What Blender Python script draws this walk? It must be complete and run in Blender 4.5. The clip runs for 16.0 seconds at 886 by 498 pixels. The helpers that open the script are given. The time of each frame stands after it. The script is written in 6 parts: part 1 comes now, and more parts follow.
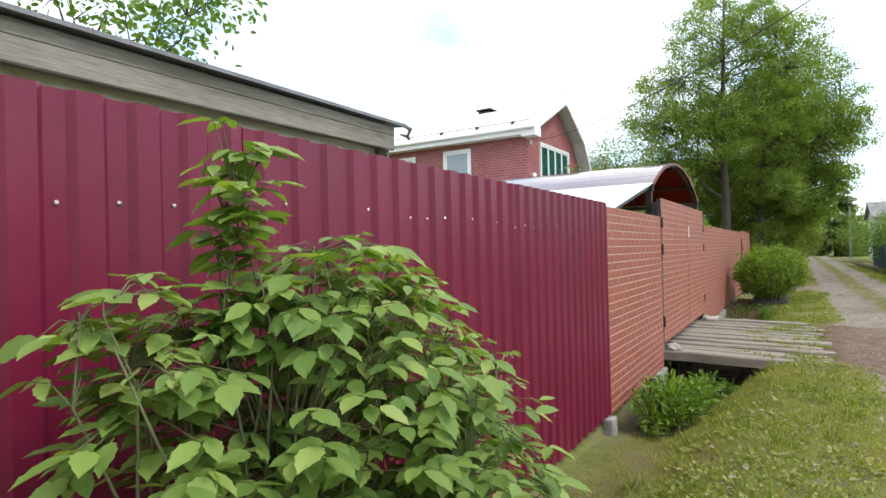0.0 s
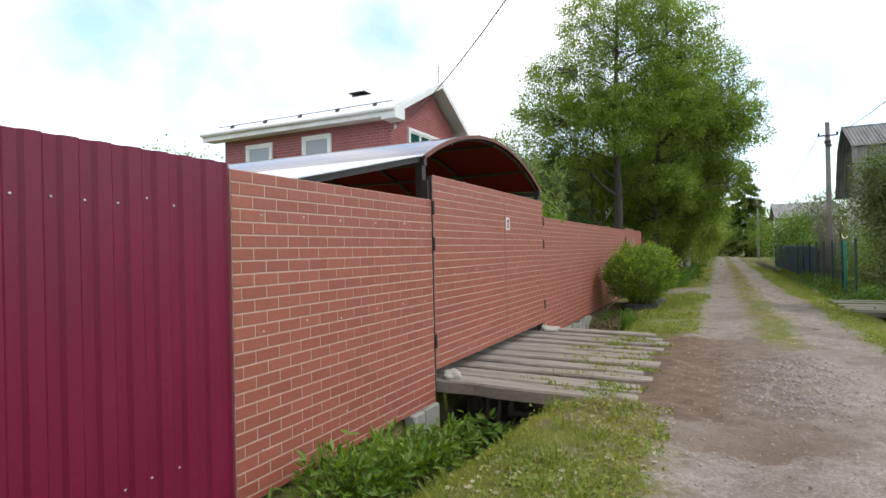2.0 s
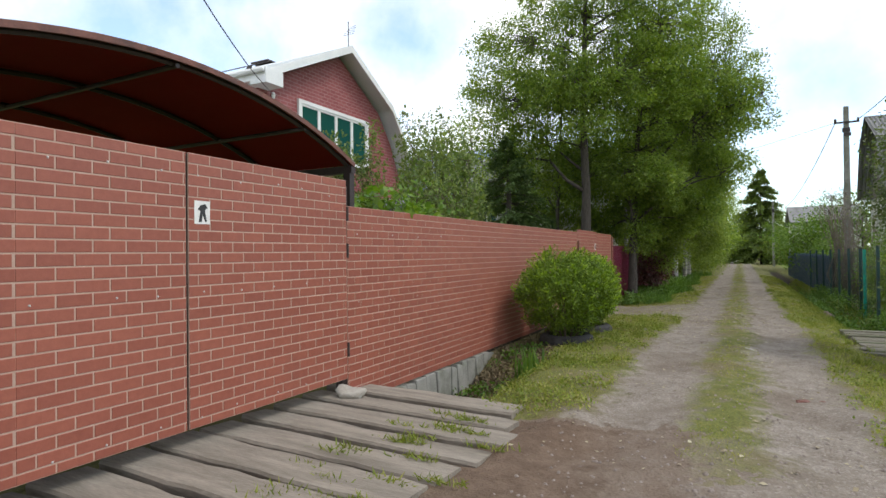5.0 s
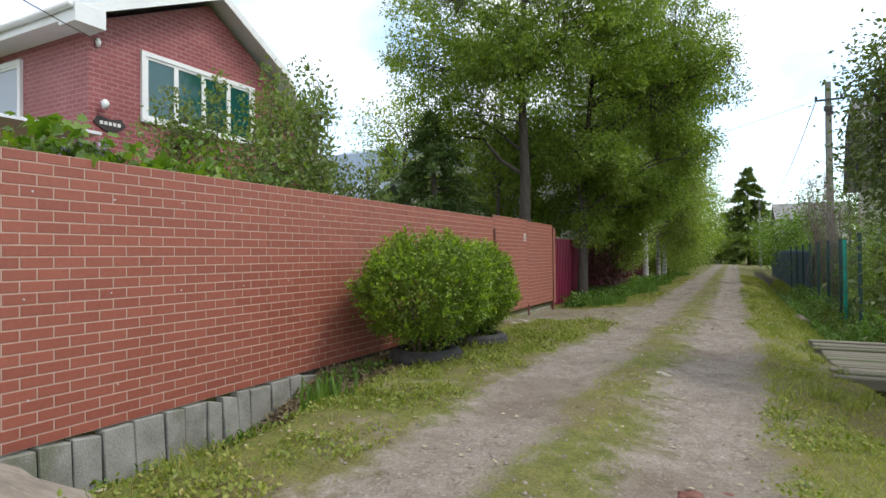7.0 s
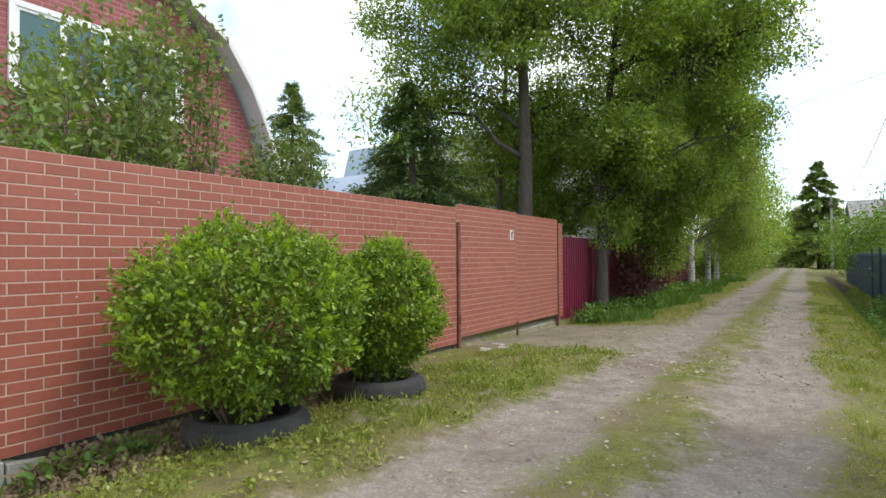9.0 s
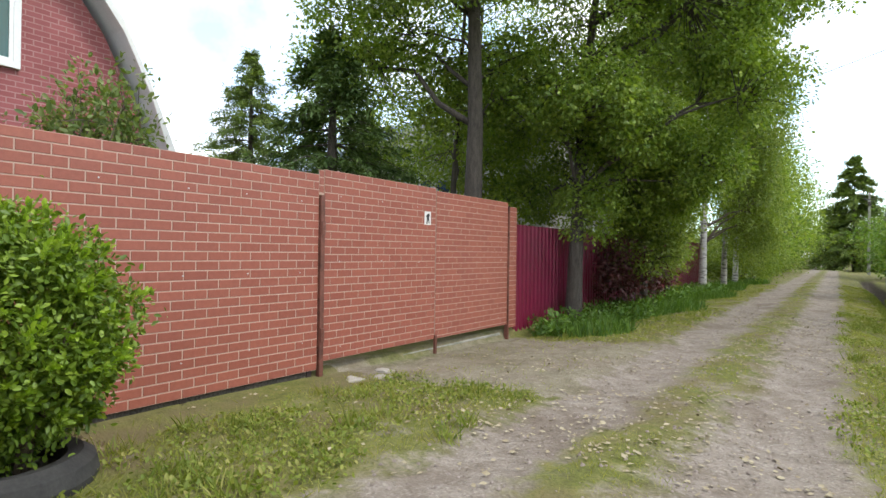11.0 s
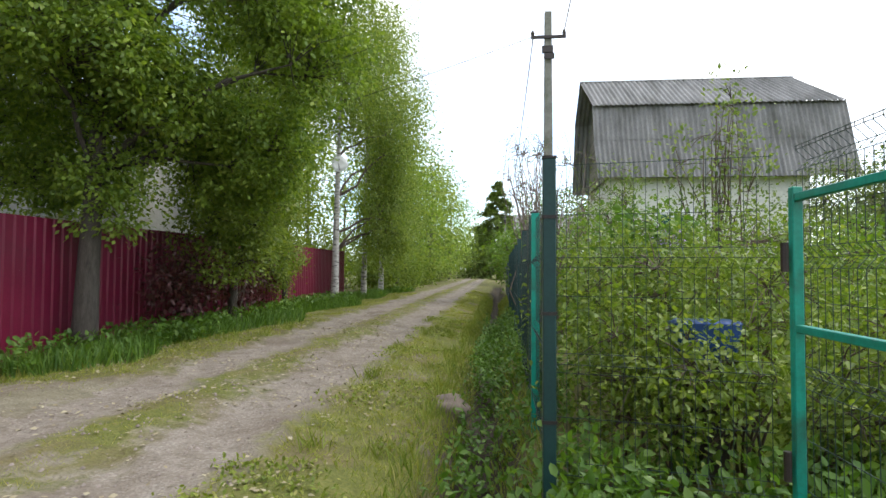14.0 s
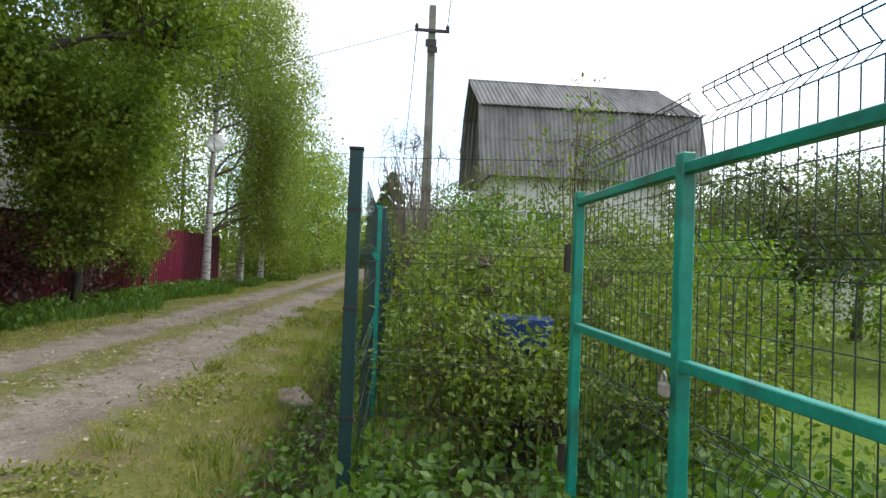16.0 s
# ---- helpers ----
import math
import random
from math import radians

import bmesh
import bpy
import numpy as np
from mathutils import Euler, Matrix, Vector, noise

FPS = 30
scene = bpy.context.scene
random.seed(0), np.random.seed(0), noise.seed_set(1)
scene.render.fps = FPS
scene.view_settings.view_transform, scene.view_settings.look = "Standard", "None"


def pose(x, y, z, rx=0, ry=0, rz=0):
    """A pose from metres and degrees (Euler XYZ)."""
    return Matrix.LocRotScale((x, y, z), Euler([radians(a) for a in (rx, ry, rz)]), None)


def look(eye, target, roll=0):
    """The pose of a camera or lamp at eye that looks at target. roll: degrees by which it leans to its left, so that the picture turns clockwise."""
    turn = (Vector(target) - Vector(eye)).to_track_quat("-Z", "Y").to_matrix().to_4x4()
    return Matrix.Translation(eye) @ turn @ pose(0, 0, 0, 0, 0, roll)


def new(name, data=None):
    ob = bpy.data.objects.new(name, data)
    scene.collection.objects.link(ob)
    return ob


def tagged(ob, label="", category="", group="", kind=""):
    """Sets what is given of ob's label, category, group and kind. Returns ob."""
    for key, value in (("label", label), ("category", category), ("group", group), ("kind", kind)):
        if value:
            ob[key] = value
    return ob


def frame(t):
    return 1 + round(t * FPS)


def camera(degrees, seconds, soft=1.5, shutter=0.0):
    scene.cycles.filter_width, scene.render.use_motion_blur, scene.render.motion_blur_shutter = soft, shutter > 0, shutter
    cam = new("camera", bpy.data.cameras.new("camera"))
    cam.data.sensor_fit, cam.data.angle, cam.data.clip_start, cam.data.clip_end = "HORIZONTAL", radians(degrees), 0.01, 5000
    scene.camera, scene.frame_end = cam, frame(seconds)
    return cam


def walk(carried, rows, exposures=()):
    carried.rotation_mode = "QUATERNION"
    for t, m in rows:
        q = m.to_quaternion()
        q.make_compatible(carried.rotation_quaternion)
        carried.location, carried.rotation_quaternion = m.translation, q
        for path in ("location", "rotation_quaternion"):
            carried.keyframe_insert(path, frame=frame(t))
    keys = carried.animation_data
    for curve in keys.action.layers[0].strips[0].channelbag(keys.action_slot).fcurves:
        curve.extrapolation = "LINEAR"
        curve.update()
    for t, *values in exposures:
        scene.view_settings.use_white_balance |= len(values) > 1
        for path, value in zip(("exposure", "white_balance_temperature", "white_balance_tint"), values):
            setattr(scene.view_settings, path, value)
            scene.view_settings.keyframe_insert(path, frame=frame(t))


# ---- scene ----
cam = camera(76.0, 16.0)
PATH = [
    (0, (1.58, 0.651, 1.591), (0.521, 2.348, 1.601), -1.4),
    (0.5, (1.835, 1.42, 1.574), (0.827, 3.147, 1.583), -1.4),
    (1, (2.068, 2.173, 1.542), (1.085, 3.914, 1.551), -1.3),
    (1.5, (2.336, 2.93, 1.516), (1.415, 4.705, 1.52), -1.3),
    (2, (2.63, 3.699, 1.476), (1.753, 5.496, 1.483), -1.3),
    (2.5, (2.936, 4.49, 1.446), (2.116, 6.314, 1.45), -1.2),
    (3, (3.124, 5.247, 1.484), (2.311, 7.075, 1.49), -1.0),
    (3.5, (3.256, 6.024, 1.481), (2.433, 7.847, 1.483), -0.8),
    (3.7, (3.28, 6.31, 1.531), (2.45, 8.13, 1.537), -0.6),
    (5.8, (3.755, 9.612, 1.436), (2.783, 11.36, 1.451), -0.7),
    (6, (3.831, 9.976, 1.357), (2.859, 11.724, 1.371), -0.6),
    (6.5, (4.074, 10.752, 1.324), (3.15, 12.526, 1.34), -0.6),
    (7, (4.225, 11.546, 1.26), (3.31, 13.325, 1.284), -0.6),
    (7.5, (4.327, 12.344, 1.246), (3.409, 14.121, 1.267), -0.5),
    (8, (4.303, 13.186, 1.226), (3.31, 14.922, 1.247), -0.3),
    (8.5, (4.328, 14.019, 1.236), (3.292, 15.729, 1.258), -0.4),
    (8.7, (4.322, 14.315, 1.275), (3.266, 16.013, 1.302), -0.5),
    (10.8, (4.328, 17.581, 1.212), (3.195, 19.23, 1.224), 0.8),
    (11, (4.37, 17.89, 1.227), (3.228, 19.531, 1.236), 0.8),
    (11.5, (4.346, 18.642, 1.219), (3.202, 20.283, 1.23), 0.8),
    (12, (4.351, 19.38, 1.202), (3.202, 21.017, 1.21), 1.0),
    (12.5, (4.464, 20.036, 1.208), (3.36, 21.704, 1.215), 1.2),
    (13, (4.73, 20.553, 1.204), (3.71, 22.273, 1.217), 1.2),
    (13.5, (5.271, 20.752, 1.093), (4.662, 22.656, 1.146), 0.6),
    (14, (5.919, 20.9, 1.056), (5.72, 22.889, 1.125), 0.3),
    (14.5, (6.232, 20.869, 1.074), (6.497, 22.851, 1.14), -0.1),
    (15, (6.52, 20.865, 1.106), (6.823, 22.84, 1.174), -0.1),
    (15.5, (6.568, 20.892, 1.103), (6.809, 22.876, 1.158), 0.9),
    (16, (6.343, 20.968, 1.077), (6.511, 22.96, 1.121), 2.1),
]
EXPOSURES = [(0.0, 0.60), (1.0, 0.50), (2.0, 0.25), (2.5, -0.03), (3.5, -0.10), (6.0, 0.22), (7.0, 0.25), (8.5, 0.47), (11.0, 0.66), (13.0, 0.72), (14.0, 0.58), (14.5, 0.34), (15.5, 0.28), (16.0, 0.38)]
walk(cam, [(t, look(e, g, r)) for t, e, g, r in PATH], EXPOSURES)

# ---- world and sun: a bright, half clouded sky ----
SUN_EL, SUN_ROT = radians(54), radians(78)
world = bpy.data.worlds.new("sky")
scene.world = world
world.use_nodes = True
wt = world.node_tree
wt.nodes.clear()
w_out = wt.nodes.new("ShaderNodeOutputWorld")
w_bg = wt.nodes.new("ShaderNodeBackground")
w_sky = wt.nodes.new("ShaderNodeTexSky")
w_sky.sky_type, w_sky.sun_disc = "NISHITA", False
w_sky.sun_elevation, w_sky.sun_rotation = SUN_EL, SUN_ROT
w_noise = wt.nodes.new("ShaderNodeTexNoise")
w_noise.inputs["Scale"].default_value = 2.3
w_noise.inputs["Detail"].default_value = 7
w_noise.inputs["Roughness"].default_value = 0.55
w_ramp = wt.nodes.new("ShaderNodeValToRGB")
w_ramp.color_ramp.elements[0].position, w_ramp.color_ramp.elements[0].color = 0.36, (0.18, 0.18, 0.18, 1)
w_ramp.color_ramp.elements[1].position, w_ramp.color_ramp.elements[1].color = 0.58, (1, 1, 1, 1)
w_mix = wt.nodes.new("ShaderNodeMix")
w_mix.data_type = "RGBA"
w_mix.inputs[7].default_value = (12.2, 12.4, 12.8, 1)
wt.links.new(w_noise.outputs["Fac"], w_ramp.inputs[0])
wt.links.new(w_ramp.outputs[0], w_mix.inputs[0])
w_blue = wt.nodes.new("ShaderNodeMix")
w_blue.data_type, w_blue.blend_type = "RGBA", "MULTIPLY"
w_blue.inputs[0].default_value = 1.0
w_blue.inputs[7].default_value = (2.1, 2.5, 2.7, 1)
wt.links.new(w_sky.outputs[0], w_blue.inputs[6])
wt.links.new(w_blue.outputs[2], w_mix.inputs[6])
wt.links.new(w_mix.outputs[2], w_bg.inputs[0])
w_bg.inputs[1].default_value = 0.11
wt.links.new(w_bg.outputs[0], w_out.inputs[0])

sun = new("sun", bpy.data.lights.new("sun", "SUN"))
sun.data.energy, sun.data.angle, sun.data.color = 1.5, radians(14), (1.0, 0.94, 0.84)
sun_dir = Vector((math.sin(SUN_ROT) * math.cos(SUN_EL), math.cos(SUN_ROT) * math.cos(SUN_EL), math.sin(SUN_EL)))
sun.matrix_world = look(sun_dir * 60, (0, 0, 0))


# ---- materials ----
def mat(name):
    m = bpy.data.materials.new(name)
    m.use_nodes = True
    nt = m.node_tree
    return m, nt, nt.nodes["Principled BSDF"]


def node(nt, kind, **values):
    n = nt.nodes.new(kind)
    for k, v in values.items():
        n.inputs[k.replace("_", " ")].default_value = v
    return n


def ramp(nt, source, stops):
    r = nt.nodes.new("ShaderNodeValToRGB")
    e = r.color_ramp.elements
    while len(e) < len(stops):
        e.new(0.5)
    for el, (p, c) in zip(e, stops):
        el.position, el.color = p, (*c, 1)
    nt.links.new(source, r.inputs[0])
    return r.outputs[0]


def mixed(nt, fac, a, b, blend="MIX"):
    n = nt.nodes.new("ShaderNodeMix")
    n.data_type, n.blend_type = "RGBA", blend
    for i, v in ((0, fac), (6, a), (7, b)):
        if isinstance(v, (int, float)):
            n.inputs[i].default_value = v
        elif isinstance(v, tuple):
            n.inputs[i].default_value = (*v, 1)
        else:
            nt.links.new(v, n.inputs[i])
    return n.outputs[2]


def place(nt, scale=(1, 1, 1)):
    g = nt.nodes.new("ShaderNodeNewGeometry")
    mp = nt.nodes.new("ShaderNodeMapping")
    mp.inputs["Scale"].default_value = scale
    nt.links.new(g.outputs["Position"], mp.inputs[0])
    return mp.outputs[0]


def noisy(nt, scale, detail=4, stretch=(1, 1, 1), rough=0.55):
    n = node(nt, "ShaderNodeTexNoise", Scale=scale, Detail=detail, Roughness=rough)
    nt.links.new(place(nt, stretch), n.inputs["Vector"])
    return n.outputs["Fac"]


def bump(nt, b, height, strength=0.3, distance=0.01):
    n = node(nt, "ShaderNodeBump", Strength=strength, Distance=distance)
    nt.links.new(height, n.inputs["Height"])
    nt.links.new(n.outputs[0], b.inputs["Normal"])


def surface(name, dark, light, scale=8, rough=0.6, metal=0.0, fine=60, relief=0.2, stretch=(1, 1, 1), dirt=None, distance=0.01, spec=0.5):
    """Colour between dark and light by a coarse and a fine noise, dirt patches over it, fine relief."""
    m, nt, b = mat(name)
    c = noisy(nt, scale, 5, stretch)
    f = noisy(nt, fine, 3, stretch)
    s = nt.nodes.new("ShaderNodeMath")
    s.operation = "MULTIPLY_ADD"
    s.inputs[1].default_value = 0.45
    nt.links.new(f, s.inputs[0])
    h = nt.nodes.new("ShaderNodeMath")
    h.operation = "MULTIPLY"
    h.inputs[1].default_value = 0.6
    nt.links.new(c, h.inputs[0])
    nt.links.new(h.outputs[0], s.inputs[2])
    col = ramp(nt, s.outputs[0], ((0.32, dark), (0.72, light)))
    if dirt:
        d = ramp(nt, noisy(nt, scale * 0.45, 6, stretch, 0.65), ((0.5, (0, 0, 0)), (0.7, (1, 1, 1))))
        col = mixed(nt, d, col, dirt)
    nt.links.new(col, b.inputs["Base Color"])
    b.inputs["Roughness"].default_value, b.inputs["Metallic"].default_value = rough, metal
    b.inputs["Specular IOR Level"].default_value = spec
    bump(nt, b, f, relief, distance)
    return m


def leafy(name, dark, light, tip=None, through_light=0.3, rough=0.45):
    """Leaves: each its own green, lit from behind too."""
    m, nt, b = mat(name)
    g = nt.nodes.new("ShaderNodeNewGeometry")
    stops = [(0.0, dark), (0.75, light)] + ([(0.97, tip)] if tip else [])
    c1 = ramp(nt, g.outputs["Random Per Island"], stops)
    col = mixed(nt, 0.35, c1, ramp(nt, noisy(nt, 1.1, 3), ((0.35, dark), (0.7, light))))
    nt.links.new(col, b.inputs["Base Color"])
    b.inputs["Roughness"].default_value = rough
    b.inputs["Specular IOR Level"].default_value = 0.35
    tr = nt.nodes.new("ShaderNodeBsdfTranslucent")
    warm = mixed(nt, 1.0, col, (1.5, 1.6, 0.5), "MULTIPLY")
    nt.links.new(warm, tr.inputs[0])
    mx = nt.nodes.new("ShaderNodeMixShader")
    mx.inputs[0].default_value = through_light
    nt.links.new(b.outputs[0], mx.inputs[1])
    nt.links.new(tr.outputs[0], mx.inputs[2])
    nt.links.new(mx.outputs[0], nt.nodes["Material Output"].inputs[0])
    return m


def piece_paint(name, dark, light, rough, stain=None):
    """Pieces that each take their own shade (Object Info), joined ones by island."""
    m, nt, b = mat(name)
    o = nt.nodes.new("ShaderNodeObjectInfo")
    g = nt.nodes.new("ShaderNodeNewGeometry")
    a = nt.nodes.new("ShaderNodeMath")
    a.operation = "ADD"
    nt.links.new(o.outputs["Random"], a.inputs[0])
    nt.links.new(g.outputs["Random Per Island"], a.inputs[1])
    fr = nt.nodes.new("ShaderNodeMath")
    fr.operation = "FRACT"
    nt.links.new(a.outputs[0], fr.inputs[0])
    col = ramp(nt, fr.outputs[0], ((0.0, dark), (1.0, light)))
    n = noisy(nt, 26, 4)
    col = mixed(nt, 0.5, col, ramp(nt, n, ((0.3, dark), (0.75, light))))
    if stain:
        col = mixed(nt, ramp(nt, noisy(nt, 1.3, 6, (1, 1, 0.5), 0.7), ((0.55, (0, 0, 0)), (0.8, (0.6, 0.6, 0.6)))), col, stain)
    nt.links.new(col, b.inputs["Base Color"])
    b.inputs["Roughness"].default_value = rough
    bump(nt, b, noisy(nt, 90, 3), 0.25, 0.004)
    return m


M_brick = piece_paint("brick_print", (0.225, 0.063, 0.041), (0.315, 0.097, 0.062), 0.5, (0.20, 0.071, 0.047))
M_mortar = surface("mortar_print", (0.345, 0.225, 0.175), (0.46, 0.325, 0.26), 9, 0.55, fine=80)
M_maroon = surface("maroon_coating", (0.120, 0.007, 0.026), (0.165, 0.012, 0.040), 1.6, 0.34, fine=40, relief=0.05, dirt=(0.125, 0.015, 0.034), spec=0.3)
M_concrete = surface("concrete", (0.15, 0.145, 0.125), (0.34, 0.33, 0.295), 4, 0.9, fine=70, relief=0.6, dirt=(0.105, 0.115, 0.065))
M_board = surface("grey_board", (0.145, 0.124, 0.098), (0.305, 0.265, 0.215), 6, 0.9, fine=55, relief=0.5, stretch=(0.25, 1.5, 1), dirt=(0.13, 0.11, 0.085))
M_timber = surface("old_timber", (0.10, 0.088, 0.07), (0.30, 0.275, 0.235), 5, 0.9, fine=50, relief=0.5, stretch=(1, 0.12, 1.6), dirt=(0.07, 0.06, 0.045))
M_felt = surface("roof_felt", (0.10, 0.10, 0.105), (0.24, 0.24, 0.25), 6, 0.8, fine=60)
M_white = surface("white_trim", (0.66, 0.67, 0.68), (0.80, 0.80, 0.79), 3, 0.45, fine=30, relief=0.05)
M_whitebrick = surface("white_brick", (0.50, 0.49, 0.46), (0.68, 0.67, 0.63), 12, 0.85, fine=50)
M_roofwhite = surface("pale_metal_roof", (0.55, 0.57, 0.60), (0.70, 0.72, 0.75), 2, 0.35, fine=30, relief=0.05)
M_slate = surface("asbestos_sheet", (0.12, 0.118, 0.116), (0.27, 0.265, 0.26), 3, 0.9, fine=40, stretch=(1, 0.3, 0.3), dirt=(0.09, 0.09, 0.08))
M_bluemetal = surface("blue_grey_metal", (0.20, 0.27, 0.36), (0.30, 0.38, 0.48), 2, 0.4, fine=30)
M_bark = surface("bark", (0.030, 0.024, 0.019), (0.105, 0.088, 0.072), 14, 0.95, fine=60, relief=0.8, stretch=(1.6, 1.6, 0.35), distance=0.02)
M_bare = surface("pale_twig", (0.13, 0.095, 0.08), (0.25, 0.20, 0.175), 14, 0.9, fine=60)
M_twig = surface("twig_bark", (0.05, 0.035, 0.025), (0.13, 0.095, 0.07), 14, 0.9, fine=60)
M_cane = surface("green_cane", (0.055, 0.065, 0.025), (0.14, 0.15, 0.06), 14, 0.7, fine=60)
M_teal = surface("teal_paint", (0.0, 0.20, 0.145), (0.008, 0.33, 0.245), 7, 0.4, fine=60, relief=0.1, dirt=(0.02, 0.11, 0.075))
M_dkgreen = surface("dark_green_paint", (0.006, 0.030, 0.030), (0.014, 0.055, 0.052), 7, 0.45, fine=60, relief=0.1)
M_bluepaint = surface("dark_blue_paint", (0.012, 0.035, 0.07), (0.03, 0.065, 0.12), 5, 0.6, fine=40)
M_wire = surface("green_wire", (0.010, 0.022, 0.020), (0.02, 0.045, 0.04), 12, 0.45, fine=60, relief=0.0)
M_dark = surface("dark_steel", (0.018, 0.012, 0.011), (0.045, 0.03, 0.027), 8, 0.5, fine=60)
M_rust = surface("brown_steel", (0.085, 0.030, 0.020), (0.19, 0.068, 0.045), 9, 0.6, fine=60, dirt=(0.05, 0.02, 0.014))
M_tyre = surface("tyre_rubber", (0.018, 0.018, 0.018), (0.05, 0.048, 0.045), 10, 0.85, fine=60)
M_steel = surface("galvanised", (0.45, 0.45, 0.44), (0.62, 0.62, 0.6), 10, 0.4, metal=0.7, fine=60)
M_cable = surface("black_cable", (0.015, 0.015, 0.016), (0.03, 0.03, 0.03), 10, 0.6)
M_stone = surface("field_stone", (0.12, 0.095, 0.075), (0.24, 0.19, 0.15), 6, 0.9, fine=50, relief=0.6)
# rubble darkened to carry the shade of the gap below the fence
M_shaded_rubble = surface("shaded_rubble", (0.03, 0.026, 0.021), (0.085, 0.072, 0.058), 5, 0.95, fine=30, relief=0.8, distance=0.03)
M_palestone = surface("pale_stone", (0.24, 0.22, 0.185), (0.40, 0.37, 0.32), 7, 0.9, fine=50, relief=0.5)
M_oldplank = surface("mossy_plank", (0.085, 0.078, 0.052), (0.22, 0.195, 0.15), 3, 0.9, fine=50, relief=0.5, stretch=(0.25, 3, 3), dirt=(0.075, 0.10, 0.03))
M_gravel = piece_paint("gravel", (0.12, 0.095, 0.08), (0.30, 0.25, 0.215), 0.9)
M_deadleaf = piece_paint("dead_leaf", (0.085, 0.062, 0.034), (0.23, 0.175, 0.095), 0.85)
M_litter = piece_paint("dry_leaf", (0.20, 0.15, 0.085), (0.40, 0.36, 0.24), 0.8)
M_blueplastic = surface("blue_plastic", (0.008, 0.035, 0.14), (0.014, 0.055, 0.20), 4, 0.35, fine=30)
M_black = surface("black_ink", (0.012, 0.012, 0.012), (0.03, 0.03, 0.03), 10, 0.6)
M_paper = surface("sign_white", (0.62, 0.60, 0.58), (0.74, 0.73, 0.71), 8, 0.4, fine=40, relief=0.02)

L_rasp = leafy("raspberry_leaf", (0.078, 0.145, 0.028), (0.220, 0.305, 0.068), (0.33, 0.39, 0.11), 0.3, 0.55)
L_raspyoung = leafy("raspberry_shoot", (0.110, 0.185, 0.040), (0.220, 0.300, 0.085), (0.32, 0.36, 0.13), 0.3)
L_maple = leafy("broad_leaf", (0.080, 0.138, 0.022), (0.225, 0.305, 0.050), (0.33, 0.39, 0.08), 0.42)
L_birch = leafy("birch_leaf", (0.088, 0.138, 0.024), (0.210, 0.268, 0.050), (0.30, 0.33, 0.07), 0.42)
L_box = leafy("clipped_leaf", (0.062, 0.115, 0.013), (0.175, 0.260, 0.026), (0.27, 0.36, 0.04), 0.25)
L_shoot = leafy("young_shoot", (0.170, 0.270, 0.020), (0.330, 0.450, 0.045), (0.36, 0.45, 0.08), 0.35)
L_fruit = leafy("fruit_leaf", (0.075, 0.120, 0.034), (0.185, 0.240, 0.075), (0.29, 0.32, 0.14), 0.38)
L_apple = leafy("apple_leaf", (0.055, 0.088, 0.028), (0.130, 0.170, 0.055), (0.21, 0.23, 0.10), 0.3)
L_vine = leafy("vine_leaf", (0.055, 0.120, 0.014), (0.150, 0.240, 0.030), (0.22, 0.30, 0.05), 0.35)
L_fir = leafy("light_needle", (0.075, 0.120, 0.028), (0.165, 0.225, 0.050), (0.23, 0.28, 0.06), 0.2, 0.6)
L_spruce = leafy("spruce_needle", (0.045, 0.085, 0.024), (0.105, 0.165, 0.042), (0.15, 0.21, 0.05), 0.15, 0.6)
L_turf = leafy("turf_blade", (0.125, 0.160, 0.022), (0.300, 0.310, 0.055), (0.46, 0.40, 0.16), 0.35, 0.6)
L_grass = leafy("grass_blade", (0.095, 0.145, 0.018), (0.235, 0.265, 0.045), (0.38, 0.33, 0.13), 0.3, 0.6)
L_weed = leafy("weed_leaf", (0.045, 0.105, 0.016), (0.115, 0.205, 0.032), (0.18, 0.27, 0.05), 0.35)
L_thicket = leafy("thicket_leaf", (0.065, 0.115, 0.018), (0.185, 0.245, 0.042), (0.29, 0.33, 0.08), 0.38)
L_red = leafy("purple_leaf", (0.035, 0.012, 0.012), (0.10, 0.03, 0.03), None, 0.25)
L_lilac = leafy("lilac_flower", (0.25, 0.19, 0.42), (0.42, 0.34, 0.60), None, 0.2)


